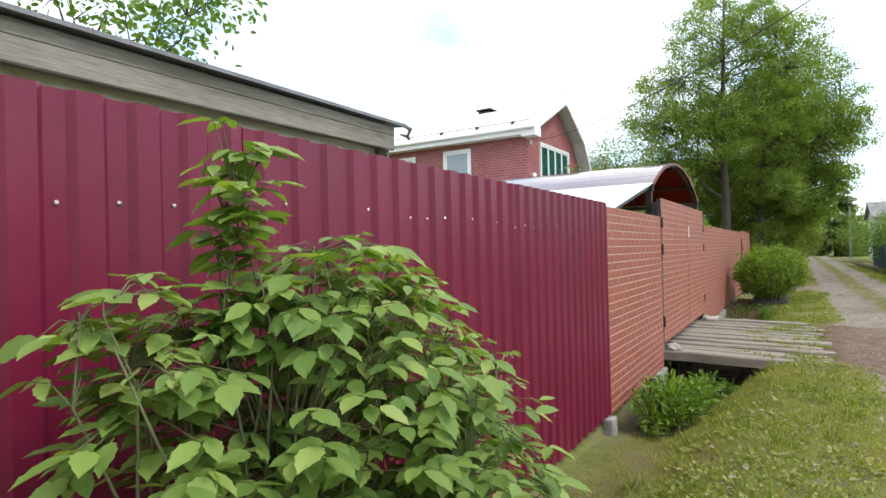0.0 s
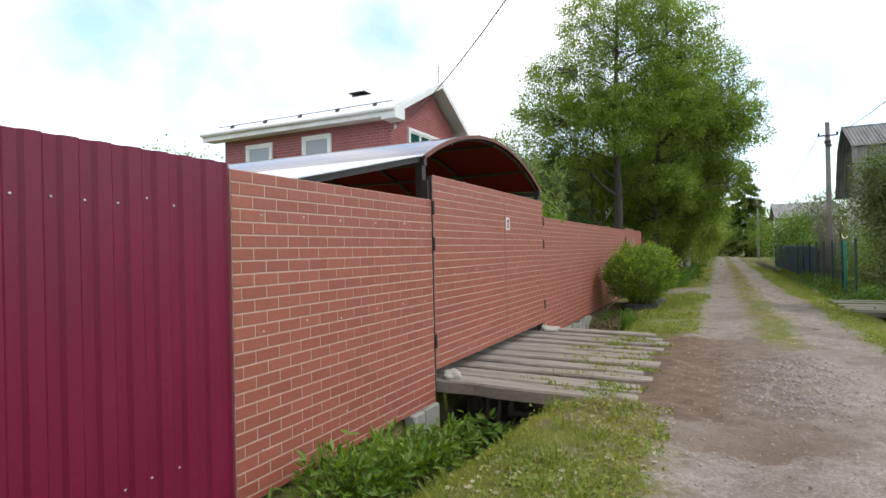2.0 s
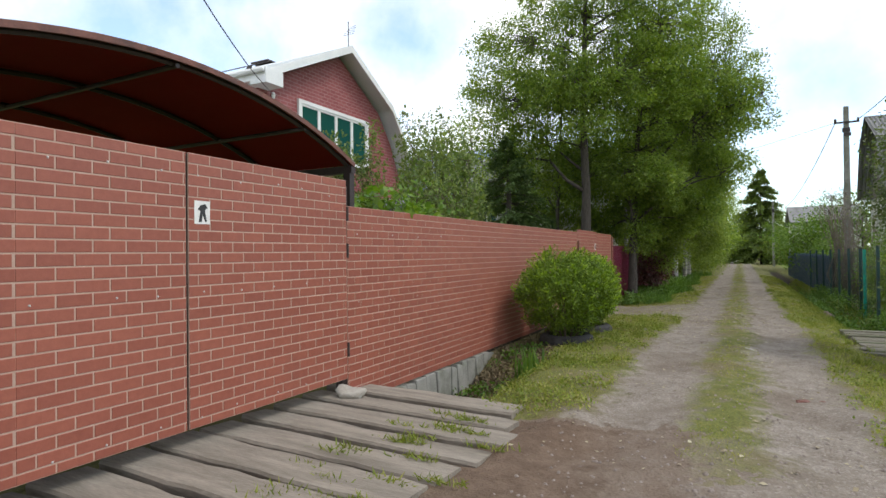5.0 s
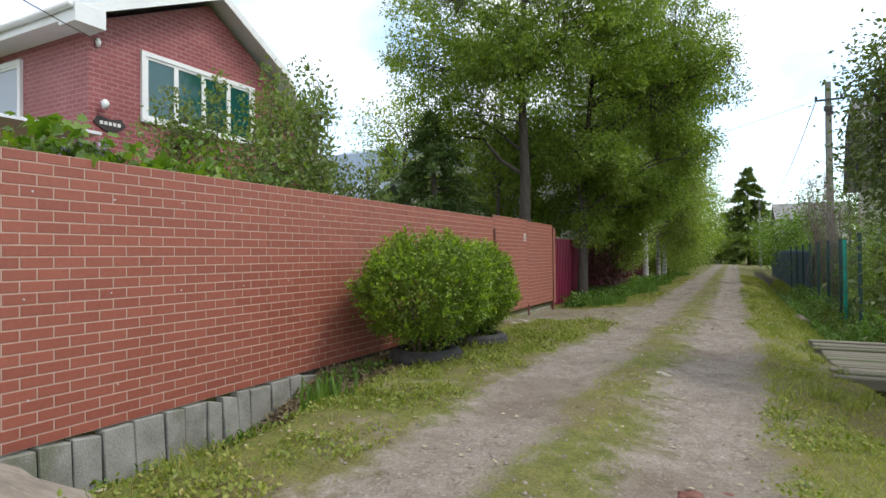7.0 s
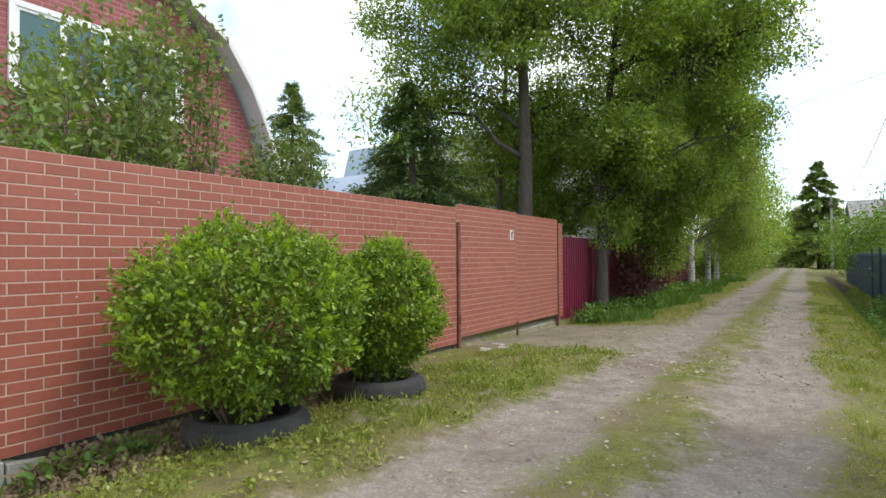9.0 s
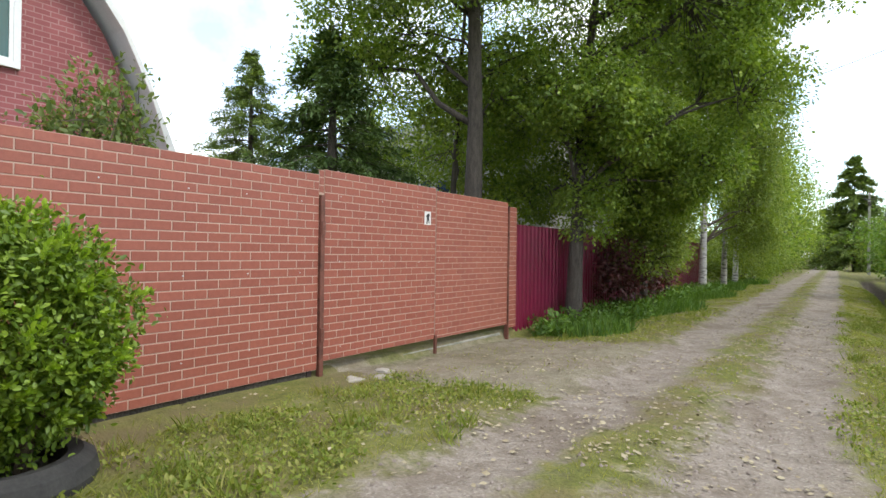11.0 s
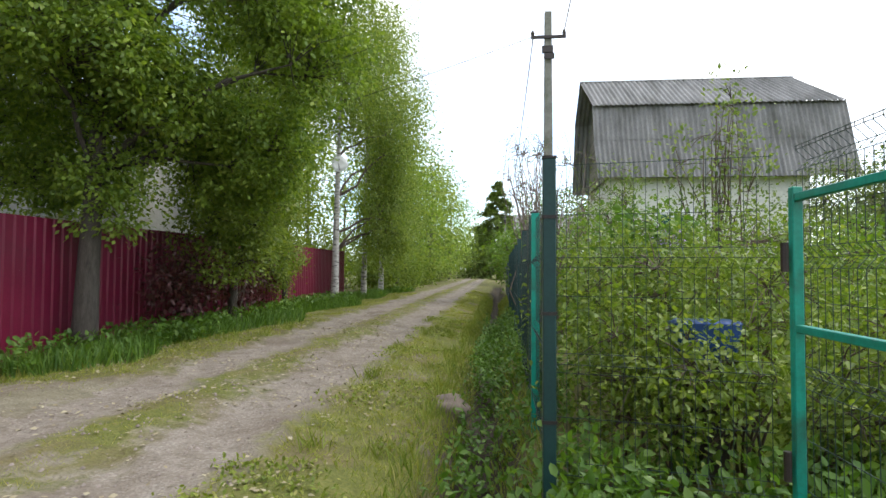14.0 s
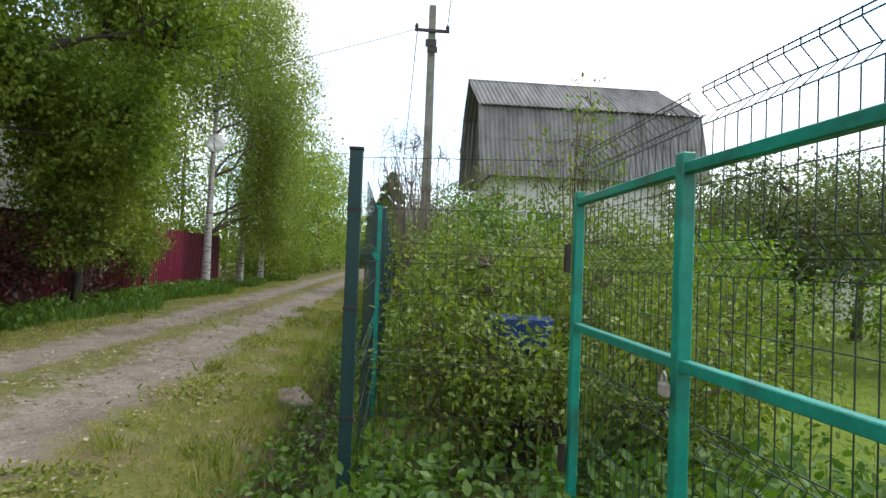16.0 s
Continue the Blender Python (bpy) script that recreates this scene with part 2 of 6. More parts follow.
def ground_material():
    m, nt, b = mat("lane_ground")
    g = nt.nodes.new("ShaderNodeNewGeometry")
    sep = nt.nodes.new("ShaderNodeSeparateXYZ")
    nt.links.new(g.outputs["Position"], sep.inputs[0])
    n1, n2, n3 = noisy(nt, 0.7, 5), noisy(nt, 6, 5, (1, 1, 1), 0.65), noisy(nt, 45, 3)

    def math_(op, a, c, d=None):
        n = nt.nodes.new("ShaderNodeMath")
        n.operation = op
        for i, v in enumerate((a, c, d)):
            if v is None:
                continue
            if isinstance(v, (int, float)):
                n.inputs[i].default_value = v
            else:
                nt.links.new(v, n.inputs[i])
        return n.outputs[0]

    wob = math_("ADD", math_("MULTIPLY_ADD", n1, 0.9, -0.45), math_("MULTIPLY_ADD", n2, 0.7, -0.35))
    x = math_("ADD", sep.outputs[0], wob)

    def band(mid, half, soft):
        d = math_("ABSOLUTE", math_("SUBTRACT", x, mid), 0)
        n = nt.nodes.new("ShaderNodeMapRange")
        n.interpolation_type = "SMOOTHSTEP"
        nt.links.new(d, n.inputs[0])
        n.inputs[1].default_value, n.inputs[2].default_value = half + soft, half - soft
        return n.outputs[0]

    ruts = math_("MAXIMUM", band(2.68, 0.42, 0.16), band(4.06, 0.40, 0.16))
    # the apron before the second gate, and bare soil by the bridge
    apron = math_("MULTIPLY", math_("MULTIPLY", band(1.2, 1.3, 0.3), 0.72), math_("LESS_THAN", math_("ABSOLUTE", math_("SUBTRACT", math_("ADD", sep.outputs[1], wob), 24.3), 0), 1.9))
    by_bridge = math_("MULTIPLY", band(2.2, 1.2, 0.3), math_("LESS_THAN", math_("ABSOLUTE", math_("SUBTRACT", math_("ADD", sep.outputs[1], wob), 10.4), 0), 2.6))
    middle = math_("MULTIPLY", band(3.4, 0.5, 0.2), math_("LESS_THAN", math_("ADD", sep.outputs[1], math_("MULTIPLY", wob, 2)), 12.2))
    bare = math_("MAXIMUM", math_("MAXIMUM", ruts, apron), math_("MAXIMUM", by_bridge, middle))
    patch = ramp(nt, noisy(nt, 1.7, 6, (1, 1, 1), 0.7), ((0.56, (0, 0, 0)), (0.66, (0.75, 0.75, 0.75))))
    near_road = band(3.3, 2.4, 0.5)
    bare = math_("MAXIMUM", bare, math_("MULTIPLY", patch, near_road))
    soil = ramp(nt, n2, ((0.25, (0.150, 0.118, 0.088)), (0.55, (0.265, 0.228, 0.188)), (0.8, (0.345, 0.310, 0.265))))
    soil = mixed(nt, ramp(nt, n3, ((0.35, (0.45, 0.45, 0.45)), (0.7, (0, 0, 0)))), soil, (0.11, 0.095, 0.08))
    vor = node(nt, "ShaderNodeTexVoronoi", Scale=62.0)
    nt.links.new(place(nt), vor.inputs["Vector"])
    grit = nt.nodes.new("ShaderNodeSeparateColor")
    nt.links.new(vor.outputs["Color"], grit.inputs[0])
    few = ramp(nt, grit.outputs[0], ((0.66, (0, 0, 0)), (0.74, (0.38, 0.38, 0.38))))
    soil = mixed(nt, few, soil, ramp(nt, grit.outputs[1], ((0.0, (0.12, 0.10, 0.085)), (0.5, (0.25, 0.21, 0.175)), (1.0, (0.42, 0.38, 0.33)))))
    damp = ramp(nt, noisy(nt, 0.9, 5), ((0.52, (0, 0, 0)), (0.66, (0.8, 0.8, 0.8))))
    soil = mixed(nt, math_("MULTIPLY", damp, 0.6), soil, (0.105, 0.075, 0.052))
    turf = ramp(nt, math_("MULTIPLY_ADD", n3, 0.5, math_("MULTIPLY", n2, 0.5)), ((0.3, (0.058, 0.060, 0.020)), (0.5, (0.120, 0.130, 0.032)), (0.68, (0.205, 0.180, 0.062))))
    turf = mixed(nt, ramp(nt, noisy(nt, 1.1, 5), ((0.45, (0, 0, 0)), (0.62, (0.7, 0.7, 0.7)))), turf, (0.150, 0.115, 0.066))
    lawn = nt.nodes.new("ShaderNodeMapRange")
    nt.links.new(sep.outputs[0], lawn.inputs[0])
    lawn.inputs[1].default_value, lawn.inputs[2].default_value = 6.8, 7.8
    turf = mixed(nt, math_("MULTIPLY", lawn.outputs[0], 0.8), turf, ramp(nt, n2, ((0.3, (0.085, 0.150, 0.012)), (0.7, (0.165, 0.235, 0.026)))))
    soil = mixed(nt, math_("MULTIPLY", math_("MULTIPLY", by_bridge, n1), 1.1), soil, (0.125, 0.082, 0.054))
    churned = math_("MULTIPLY", band(2.1, 0.55, 0.35), math_("LESS_THAN", math_("ABSOLUTE", math_("SUBTRACT", math_("ADD", sep.outputs[1], wob), 10.6), 0), 2.3))
    soil = mixed(nt, math_("MULTIPLY", churned, 0.8), soil, ramp(nt, n2, ((0.3, (0.075, 0.047, 0.030)), (0.7, (0.165, 0.112, 0.076)))))
    # the ditches' soil
    ditch = nt.nodes.new("ShaderNodeMapRange")
    nt.links.new(math_("ADD", sep.outputs[2], math_("MULTIPLY_ADD", n2, 0.12, -0.06)), ditch.inputs[0])
    ditch.inputs[1].default_value, ditch.inputs[2].default_value = -0.20, -0.34
    turf = mixed(nt, ditch.outputs[0], turf, (0.058, 0.046, 0.033))
    nt.links.new(mixed(nt, bare, turf, soil), b.inputs["Base Color"])
    b.inputs["Roughness"].default_value = 0.95
    b.inputs["Specular IOR Level"].default_value = 0.2
    bump(nt, b, math_("ADD", math_("MULTIPLY_ADD", vor.outputs["Distance"], -0.2, n3), math_("MULTIPLY", n2, 1.5)), 0.7, 0.022)
    return m


M_ground = ground_material()


def brick_siding():
    m, nt, b = mat("red_brick_siding")
    t = nt.nodes.new("ShaderNodeTexBrick")
    t.inputs["Color1"].default_value, t.inputs["Color2"].default_value = (0.235, 0.054, 0.058, 1), (0.300, 0.080, 0.084, 1)
    t.inputs["Mortar"].default_value = (0.36, 0.19, 0.185, 1)
    for k, v in (("Scale", 1.0), ("Mortar Size", 0.009), ("Brick Width", 0.22), ("Row Height", 0.085)):
        t.inputs[k].default_value = v
    g = nt.nodes.new("ShaderNodeNewGeometry")
    s = nt.nodes.new("ShaderNodeSeparateXYZ")
    nt.links.new(g.outputs["Position"], s.inputs[0])
    a = nt.nodes.new("ShaderNodeMath")
    nt.links.new(s.outputs[0], a.inputs[0])
    nt.links.new(s.outputs[1], a.inputs[1])
    cmb = nt.nodes.new("ShaderNodeCombineXYZ")
    nt.links.new(a.outputs[0], cmb.inputs[0])
    nt.links.new(s.outputs[2], cmb.inputs[1])
    nt.links.new(cmb.outputs[0], t.inputs["Vector"])
    col = mixed(nt, ramp(nt, noisy(nt, 2.2, 5), ((0.4, (0, 0, 0)), (0.75, (0.5, 0.5, 0.5)))), t.outputs[0], (0.20, 0.045, 0.045))
    nt.links.new(col, b.inputs["Base Color"])
    b.inputs["Roughness"].default_value = 0.6
    inv = nt.nodes.new("ShaderNodeMath")
    inv.operation = "SUBTRACT"
    inv.inputs[0].default_value = 1
    nt.links.new(t.outputs["Fac"], inv.inputs[1])
    bump(nt, b, inv.outputs[0], 0.6, 0.01)
    return m


M_siding = brick_siding()


def canopy_sheet():
    m, nt, b = mat("sky_greyed_polycarbonate")
    # wine sheet greyed: the sky's reflection on its top is put into the base colour
    nt.links.new(ramp(nt, noisy(nt, 1.5, 4), ((0.3, (0.135, 0.085, 0.10)), (0.7, (0.20, 0.13, 0.15)))), b.inputs["Base Color"])
    b.inputs["Roughness"].default_value = 0.2
    b.inputs["Coat Weight"].default_value, b.inputs["Coat Roughness"].default_value, b.inputs["Coat IOR"].default_value = 1.0, 0.12, 1.9
    tr = nt.nodes.new("ShaderNodeBsdfTranslucent")
    tr.inputs[0].default_value = (0.34, 0.020, 0.011, 1)
    mx = nt.nodes.new("ShaderNodeMixShader")
    mx.inputs[0].default_value = 0.3
    nt.links.new(b.outputs[0], mx.inputs[1])
    nt.links.new(tr.outputs[0], mx.inputs[2])
    nt.links.new(mx.outputs[0], nt.nodes["Material Output"].inputs[0])
    return m


M_canopy = canopy_sheet()
# for an added skin below the sheet, matt so the underside mirrors nothing
M_inner = leafy("wine_added_skin", (0.26, 0.018, 0.012), (0.36, 0.030, 0.020), None, 0.5, 0.9)


def glass(name, tint):
    m, nt, b = mat(name)
    b.inputs["Base Color"].default_value = (*tint, 1)
    b.inputs["Roughness"].default_value = 0.03
    b.inputs["Specular IOR Level"].default_value = 0.8
    return m


M_pane = glass("window_pane", (0.012, 0.075, 0.065))
M_panegrey = glass("window_pane_grey", (0.22, 0.26, 0.30))


def birch_bark():
    m, nt, b = mat("birch_bark")
    marks = ramp(nt, noisy(nt, 9, 5, (0.5, 0.5, 2.2), 0.7), ((0.36, (0.03, 0.028, 0.026)), (0.50, (0.40, 0.38, 0.35)), (0.8, (0.60, 0.58, 0.54))))
    nt.links.new(marks, b.inputs["Base Color"])
    b.inputs["Roughness"].default_value = 0.8
    bump(nt, b, noisy(nt, 30, 3), 0.3)
    return m


M_birch = birch_bark()


# ---- mesh building ----
class Shape:
    """Gathers points and faces for one mesh."""

    def __init__(self):
        self.v, self.f = [], []

    def add(self, verts, faces):
        o = len(self.v)
        self.v += [tuple(p) for p in verts]
        self.f += [tuple(i + o for i in q) for q in faces]
        return self

    def box(self, x0, x1, y0, y1, z0, z1):
        p = [(x, y, z) for x in (x0, x1) for y in (y0, y1) for z in (z0, z1)]
        return self.add(p, [(0, 1, 3, 2), (4, 6, 7, 5), (0, 4, 5, 1), (2, 3, 7, 6), (0, 2, 6, 4), (1, 5, 7, 3)])

    def tube(self, pts, radii, sides=6, cap=True):
        pts = [Vector(p) for p in pts]
        rings = []
        side = None
        for i, p in enumerate(pts):
            d = (pts[min(i + 1, len(pts) - 1)] - pts[max(i - 1, 0)])
            d = d.normalized() if d.length > 1e-9 else Vector((0, 0, 1))
            if side is None or abs(side.dot(d)) > 0.95:
                side = d.orthogonal().normalized()
            side = (side - d * side.dot(d)).normalized()
            up = d.cross(side)
            r = radii[i] if isinstance(radii, (list, tuple)) else radii
            rings.append([p + (side * math.cos(a) + up * math.sin(a)) * r for a in (2 * math.pi * k / sides for k in range(sides))])
        verts = [q for ring in rings for q in ring]
        faces = []
        for i in range(len(pts) - 1):
            for k in range(sides):
                a, b = i * sides + k, i * sides + (k + 1) % sides
                faces.append((a, b, b + sides, a + sides))
        if cap:
            faces += [tuple(range(sides))[::-1], tuple((len(pts) - 1) * sides + k for k in range(sides))]
        return self.add(verts, faces)

    def prism(self, outline, axis, a, b):
        """An outline of (u, w) pairs pushed along axis from a to b; the other axes in their order take u and w."""
        def put(u, w, s):
            return (s, u, w) if axis == "x" else (u, s, w) if axis == "y" else (u, w, s)
        n = len(outline)
        return self.add([put(u, w, s) for s in (a, b) for u, w in outline],
                        [tuple(range(n))[::-1], tuple(range(n, 2 * n))] + [(i, (i + 1) % n, n + (i + 1) % n, n + i) for i in range(n)])

    def mesh(self, name, material, smooth=False, bevel=0.0):
        me = bpy.data.meshes.new(name)
        me.from_pydata(self.v, [], self.f)
        bm = bmesh.new()
        bm.from_mesh(me)
        if bevel:
            bmesh.ops.bevel(bm, geom=[e for e in bm.edges], offset=bevel, segments=1, affect="EDGES")
        bmesh.ops.recalc_face_normals(bm, faces=bm.faces)
        bm.to_mesh(me)
        bm.free()
        me.materials.append(material)
        if smooth:
            me.polygons.foreach_set("use_smooth", [True] * len(me.polygons))
        return me


def thing(name, label, category, group="", at=(0, 0, 0), kind=""):
    ob = new(name)
    ob.empty_display_size = 0.1
    ob.location = at
    return tagged(ob, label, category, group, kind)


def part(name, shape, material, parent=None, label="", smooth=False, bevel=0.0):
    me = shape if isinstance(shape, bpy.types.Mesh) else shape.mesh(name, material, smooth, bevel)
    ob = new(name, me)
    if parent:
        ob.parent = parent
    if label:
        ob["label"] = label
    return ob


def array_mesh(name, verts, faces, material, smooth=False):
    """A mesh from arrays of points and of triangles or quads."""
    me = bpy.data.meshes.new(name)
    n, k = faces.shape
    me.vertices.add(len(verts))
    me.vertices.foreach_set("co", np.ascontiguousarray(verts, dtype=np.float32).ravel())
    me.loops.add(n * k)
    me.loops.foreach_set("vertex_index", np.ascontiguousarray(faces, dtype=np.int32).ravel())
    me.polygons.add(n)
    me.polygons.foreach_set("loop_start", np.arange(0, n * k, k, dtype=np.int32))
    if smooth:
        me.polygons.foreach_set("use_smooth", np.ones(n, dtype=bool))
    me.update(calc_edges=True)
    me.validate()
    me.materials.append(material)
    return me


RNG = np.random.default_rng(7)

# leaf shapes: along, across, lift; a fold along the middle
OVAL = (np.array([(0, 0, 0), (0.35, 0.26, 0.07), (0.75, 0.20, 0.05), (1, 0, -0.06), (0.75, -0.20, 0.05), (0.35, -0.26, 0.07)]), np.array([(0, 3, 2), (0, 2, 1), (0, 4, 3), (0, 5, 4)]))
RHOMB = (np.array([(0, 0, 0), (0.45, 0.30, 0.06), (1, 0, 0), (0.45, -0.30, 0.06)]), np.array([(0, 2, 1), (0, 3, 2)]))
TOOTHED = (np.array([1, 0.82, 1]) * np.array([(0, 0, 0), (0.5, 0, -0.03), (1, 0, -0.10), (0.10, 0.20, 0.03), (0.25, 0.27, 0.05), (0.30, 0.35, 0.05), (0.48, 0.31, 0.04), (0.55, 0.34, 0.03), (0.70, 0.22, 0.0), (0.78, 0.21, 0.0), (0.88, 0.09, -0.05),
                     (0.10, -0.20, 0.03), (0.25, -0.27, 0.05), (0.30, -0.35, 0.05), (0.48, -0.31, 0.04), (0.55, -0.34, 0.03), (0.70, -0.22, 0.0), (0.78, -0.21, 0.0), (0.88, -0.09, -0.05)]),
           np.array([(0, 4, 3), (0, 1, 4), (1, 5, 4), (1, 6, 5), (1, 7, 6), (1, 8, 7), (1, 9, 8), (1, 10, 9), (1, 2, 10),
                     (0, 11, 12), (0, 12, 1), (1, 12, 13), (1, 13, 14), (1, 14, 15), (1, 15, 16), (1, 16, 17), (1, 17, 18), (1, 18, 2)]))
LOBED = (np.array([(0, 0, 0), (0.12, 0.42, 0.02), (0.38, 0.24, 0.03), (0.62, 0.46, 0.0), (0.70, 0.16, 0.02), (1.0, 0, -0.06), (0.70, -0.16, 0.02), (0.62, -0.46, 0.0), (0.38, -0.24, 0.03), (0.12, -0.42, 0.02)]),
         np.array([(0, 2, 1), (0, 4, 2), (2, 4, 3), (0, 5, 4), (0, 6, 5), (0, 8, 6), (8, 7, 6), (0, 9, 8)]))
BLADE = (np.array([(0, 0.035, 0), (0, -0.035, 0), (0.55, 0.028, 0.05), (0.55, -0.028, 0.05), (1, 0, 0.22)]), np.array([(0, 1, 3), (0, 3, 2), (2, 3, 4)]))


def unit(a):
    return a / np.maximum(np.linalg.norm(a, axis=1, keepdims=True), 1e-9)


def leaf_arrays(points, along, normal, size, shape):
    tv, tf = shape
    d = unit(along)
    n = unit(normal - d * np.sum(normal * d, axis=1, keepdims=True))
    b = np.cross(n, d)
    s = np.asarray(size).reshape(-1, 1, 1)
    verts = points[:, None, :] + s * (tv[None, :, 0:1] * d[:, None, :] + tv[None, :, 1:2] * b[:, None, :] + tv[None, :, 2:3] * n[:, None, :])
    faces = tf[None, :, :] + (np.arange(len(points)) * len(tv))[:, None, None]
    return verts.reshape(-1, 3), faces.reshape(-1, tf.shape[1])


def foliage(name, centres, per, spread, size, material, parent, shape=OVAL, droop=0.3, flat=0.7, label="", up=0.7):
    """Leaves in clumps round the centres."""
    c = np.repeat(np.asarray(centres, dtype=float), per, axis=0)
    off = RNG.normal(size=c.shape) * np.array([spread, spread, spread * flat])
    p = c + off
    out = unit(off + 1e-6)
    along = unit(out * 0.8 + RNG.normal(size=c.shape) * 0.55 + np.array([0, 0, -droop]))
    normal = unit(RNG.normal(size=c.shape) * 0.55 + np.array([0, 0, up]) + out * 0.35)
    s = size * RNG.uniform(0.6, 1.25, len(p))
    v, f = leaf_arrays(p, along, normal, s, shape)
    ob = new(name, array_mesh(name, v, f, material))
    ob.parent = parent
    if label:
        ob["label"] = label
    return ob


def bend(a, b, rise, steps=4, jitter=0.05):
    a, b = Vector(a), Vector(b)
    pts = []
    span = (b - a).length
    for i in range(steps + 1):
        t = i / steps
        p = a.lerp(b, t)
        p.z += rise * math.sin(math.pi * t)
        if 0 < i < steps:
            p += Vector(RNG.normal(size=3)) * jitter * span * 0.25
        pts.append(p)
    return pts


def in_blob(blob, n, shell=2.4):
    cx, cy, cz, rx, ry, rz = blob
    d = unit(RNG.normal(size=(n, 3)))
    r = RNG.uniform(0, 1, (n, 1)) ** (1 / shell)
    return np.array([cx, cy, cz]) + d * r * np.array([rx, ry, rz])


def tree(name, label, category, trunk, radius, blobs, clumps, per, size, leaf, bark, spread=0.35, shape=OVAL, limbs=9, group="", flat=0.7, droop=0.3, twig=0.012, up=0.7, twig_bark=None):
    """trunk: points from the ground up; blobs: the crown's masses; clumps: number of leaf clumps in each."""
    th = thing(name, label, category, group, at=trunk[0])
    base = Vector(trunk[0])
    tr = [Vector(p) - base for p in trunk]
    n = len(tr)
    radii = [radius * (1 - 0.85 * (i / (n - 1)) ** 1.1) for i in range(n)]
    flare = [tr[0] - Vector((0, 0, 0.1)), tr[0] + Vector((0, 0, 0.18))]
    part("trunk", Shape().tube(flare + tr[1:], [radius * 1.35, radius * 1.05] + radii[1:], 10), bark, th, smooth=True)
    arms, single = Shape(), group in ("lane trees", "birches")
    nodes_ = [tr[i].lerp(tr[i + 1], k / 4) for i in range(n // 3, n - 1) for k in range(4)]
    all_c = []
    for blob, count in zip(blobs, clumps):
        local = (blob[0] - base.x, blob[1] - base.y, blob[2] - base.z, *blob[3:])
        cs = in_blob(local, count)
        mains = in_blob((*local[:3], *(0.75 * r for r in local[3:])), limbs)
        starts = list(nodes_)
        for m_ in mains:
            m_ = Vector(m_)
            below = [q for q in nodes_ if q.z < m_.z + 0.1] or nodes_[:1]
            s = min(below, key=lambda q: (q - m_).length + abs((m_.z - q.z) - 0.6 * (Vector((q.x - m_.x, q.y - m_.y)).length)) + RNG.uniform(0, 2.0))
            pts = bend(s, m_, 0.12 * (m_ - s).length, 5, 0.12)
            r0 = min(radius * 0.36, 0.015 + 0.014 * (m_ - s).length)
            limb_radii = [r0 * (1 - 0.8 * i / 5) for i in range(6)]
            if single:
                part("limb", Shape().tube(pts, limb_radii, 6), twig_bark or bark, th, smooth=True)
            else:
                arms.tube(pts, limb_radii, 5)
            starts += pts[2:]
        sv = np.array([tuple(q) for q in starts])
        for c in cs:
            k = int(np.argmin(np.linalg.norm(sv - c, axis=1)))
            arms.tube(bend(sv[k], c, 0.05, 2, 0.15), [twig, twig * 0.7, twig * 0.35], 3, cap=False)
        all_c.append(cs)
    part("twig_mass" if single else "branch_mass", arms, twig_bark or bark, th, smooth=True)["kind"] = "stuff"
    foliage("crown", np.concatenate(all_c), per, spread, size, leaf, th, shape, droop, flat, up=up)
    return th


def shrub(name, label, category, foot, blobs, clumps, per, size, leaf, bark, spread=0.16, shape=OVAL, stems=8, group="", flat=0.8, droop=0.25, stem_r=0.012, up=0.7):
    th = thing(name, label, category, group, at=foot)
    base = Vector(foot)
    st = Shape()
    all_c = []
    for blob, count in zip(blobs, clumps):
        local = (blob[0] - base.x, blob[1] - base.y, blob[2] - base.z, *blob[3:])
        cs = in_blob(local, count, 2.0)
        cs[:, 2] = np.maximum(cs[:, 2], 0.03)
        ends = in_blob((*local[:3], *(0.8 * r for r in local[3:])), stems)
        starts = []
        for e in ends:
            e[2] = max(e[2], 0.2)
            s = (RNG.normal() * 0.12 + local[0] * 0.6, RNG.normal() * 0.12 + local[1] * 0.6, -0.05)
            pts = bend(s, e, 0.1, 4, 0.12)
            st.tube(pts, [stem_r * (1 - 0.7 * i / 4) for i in range(5)], 5)
            starts += pts[1:]
        sv = np.array([tuple(q) for q in starts])
        for c in cs[:: max(1, len(cs) // 150)]:
            k = int(np.argmin(np.linalg.norm(sv - c, axis=1)))
            st.tube(bend(sv[k], c, 0.02, 2, 0.1), [stem_r * 0.45, stem_r * 0.35, stem_r * 0.2], 3, cap=False)
        all_c.append(cs)
    part("stem_mass", st, bark, th, smooth=True)["kind"] = "stuff"
    foliage("crown", np.concatenate(all_c), per, spread, size, leaf, th, shape, droop, flat, up=up)
    return th


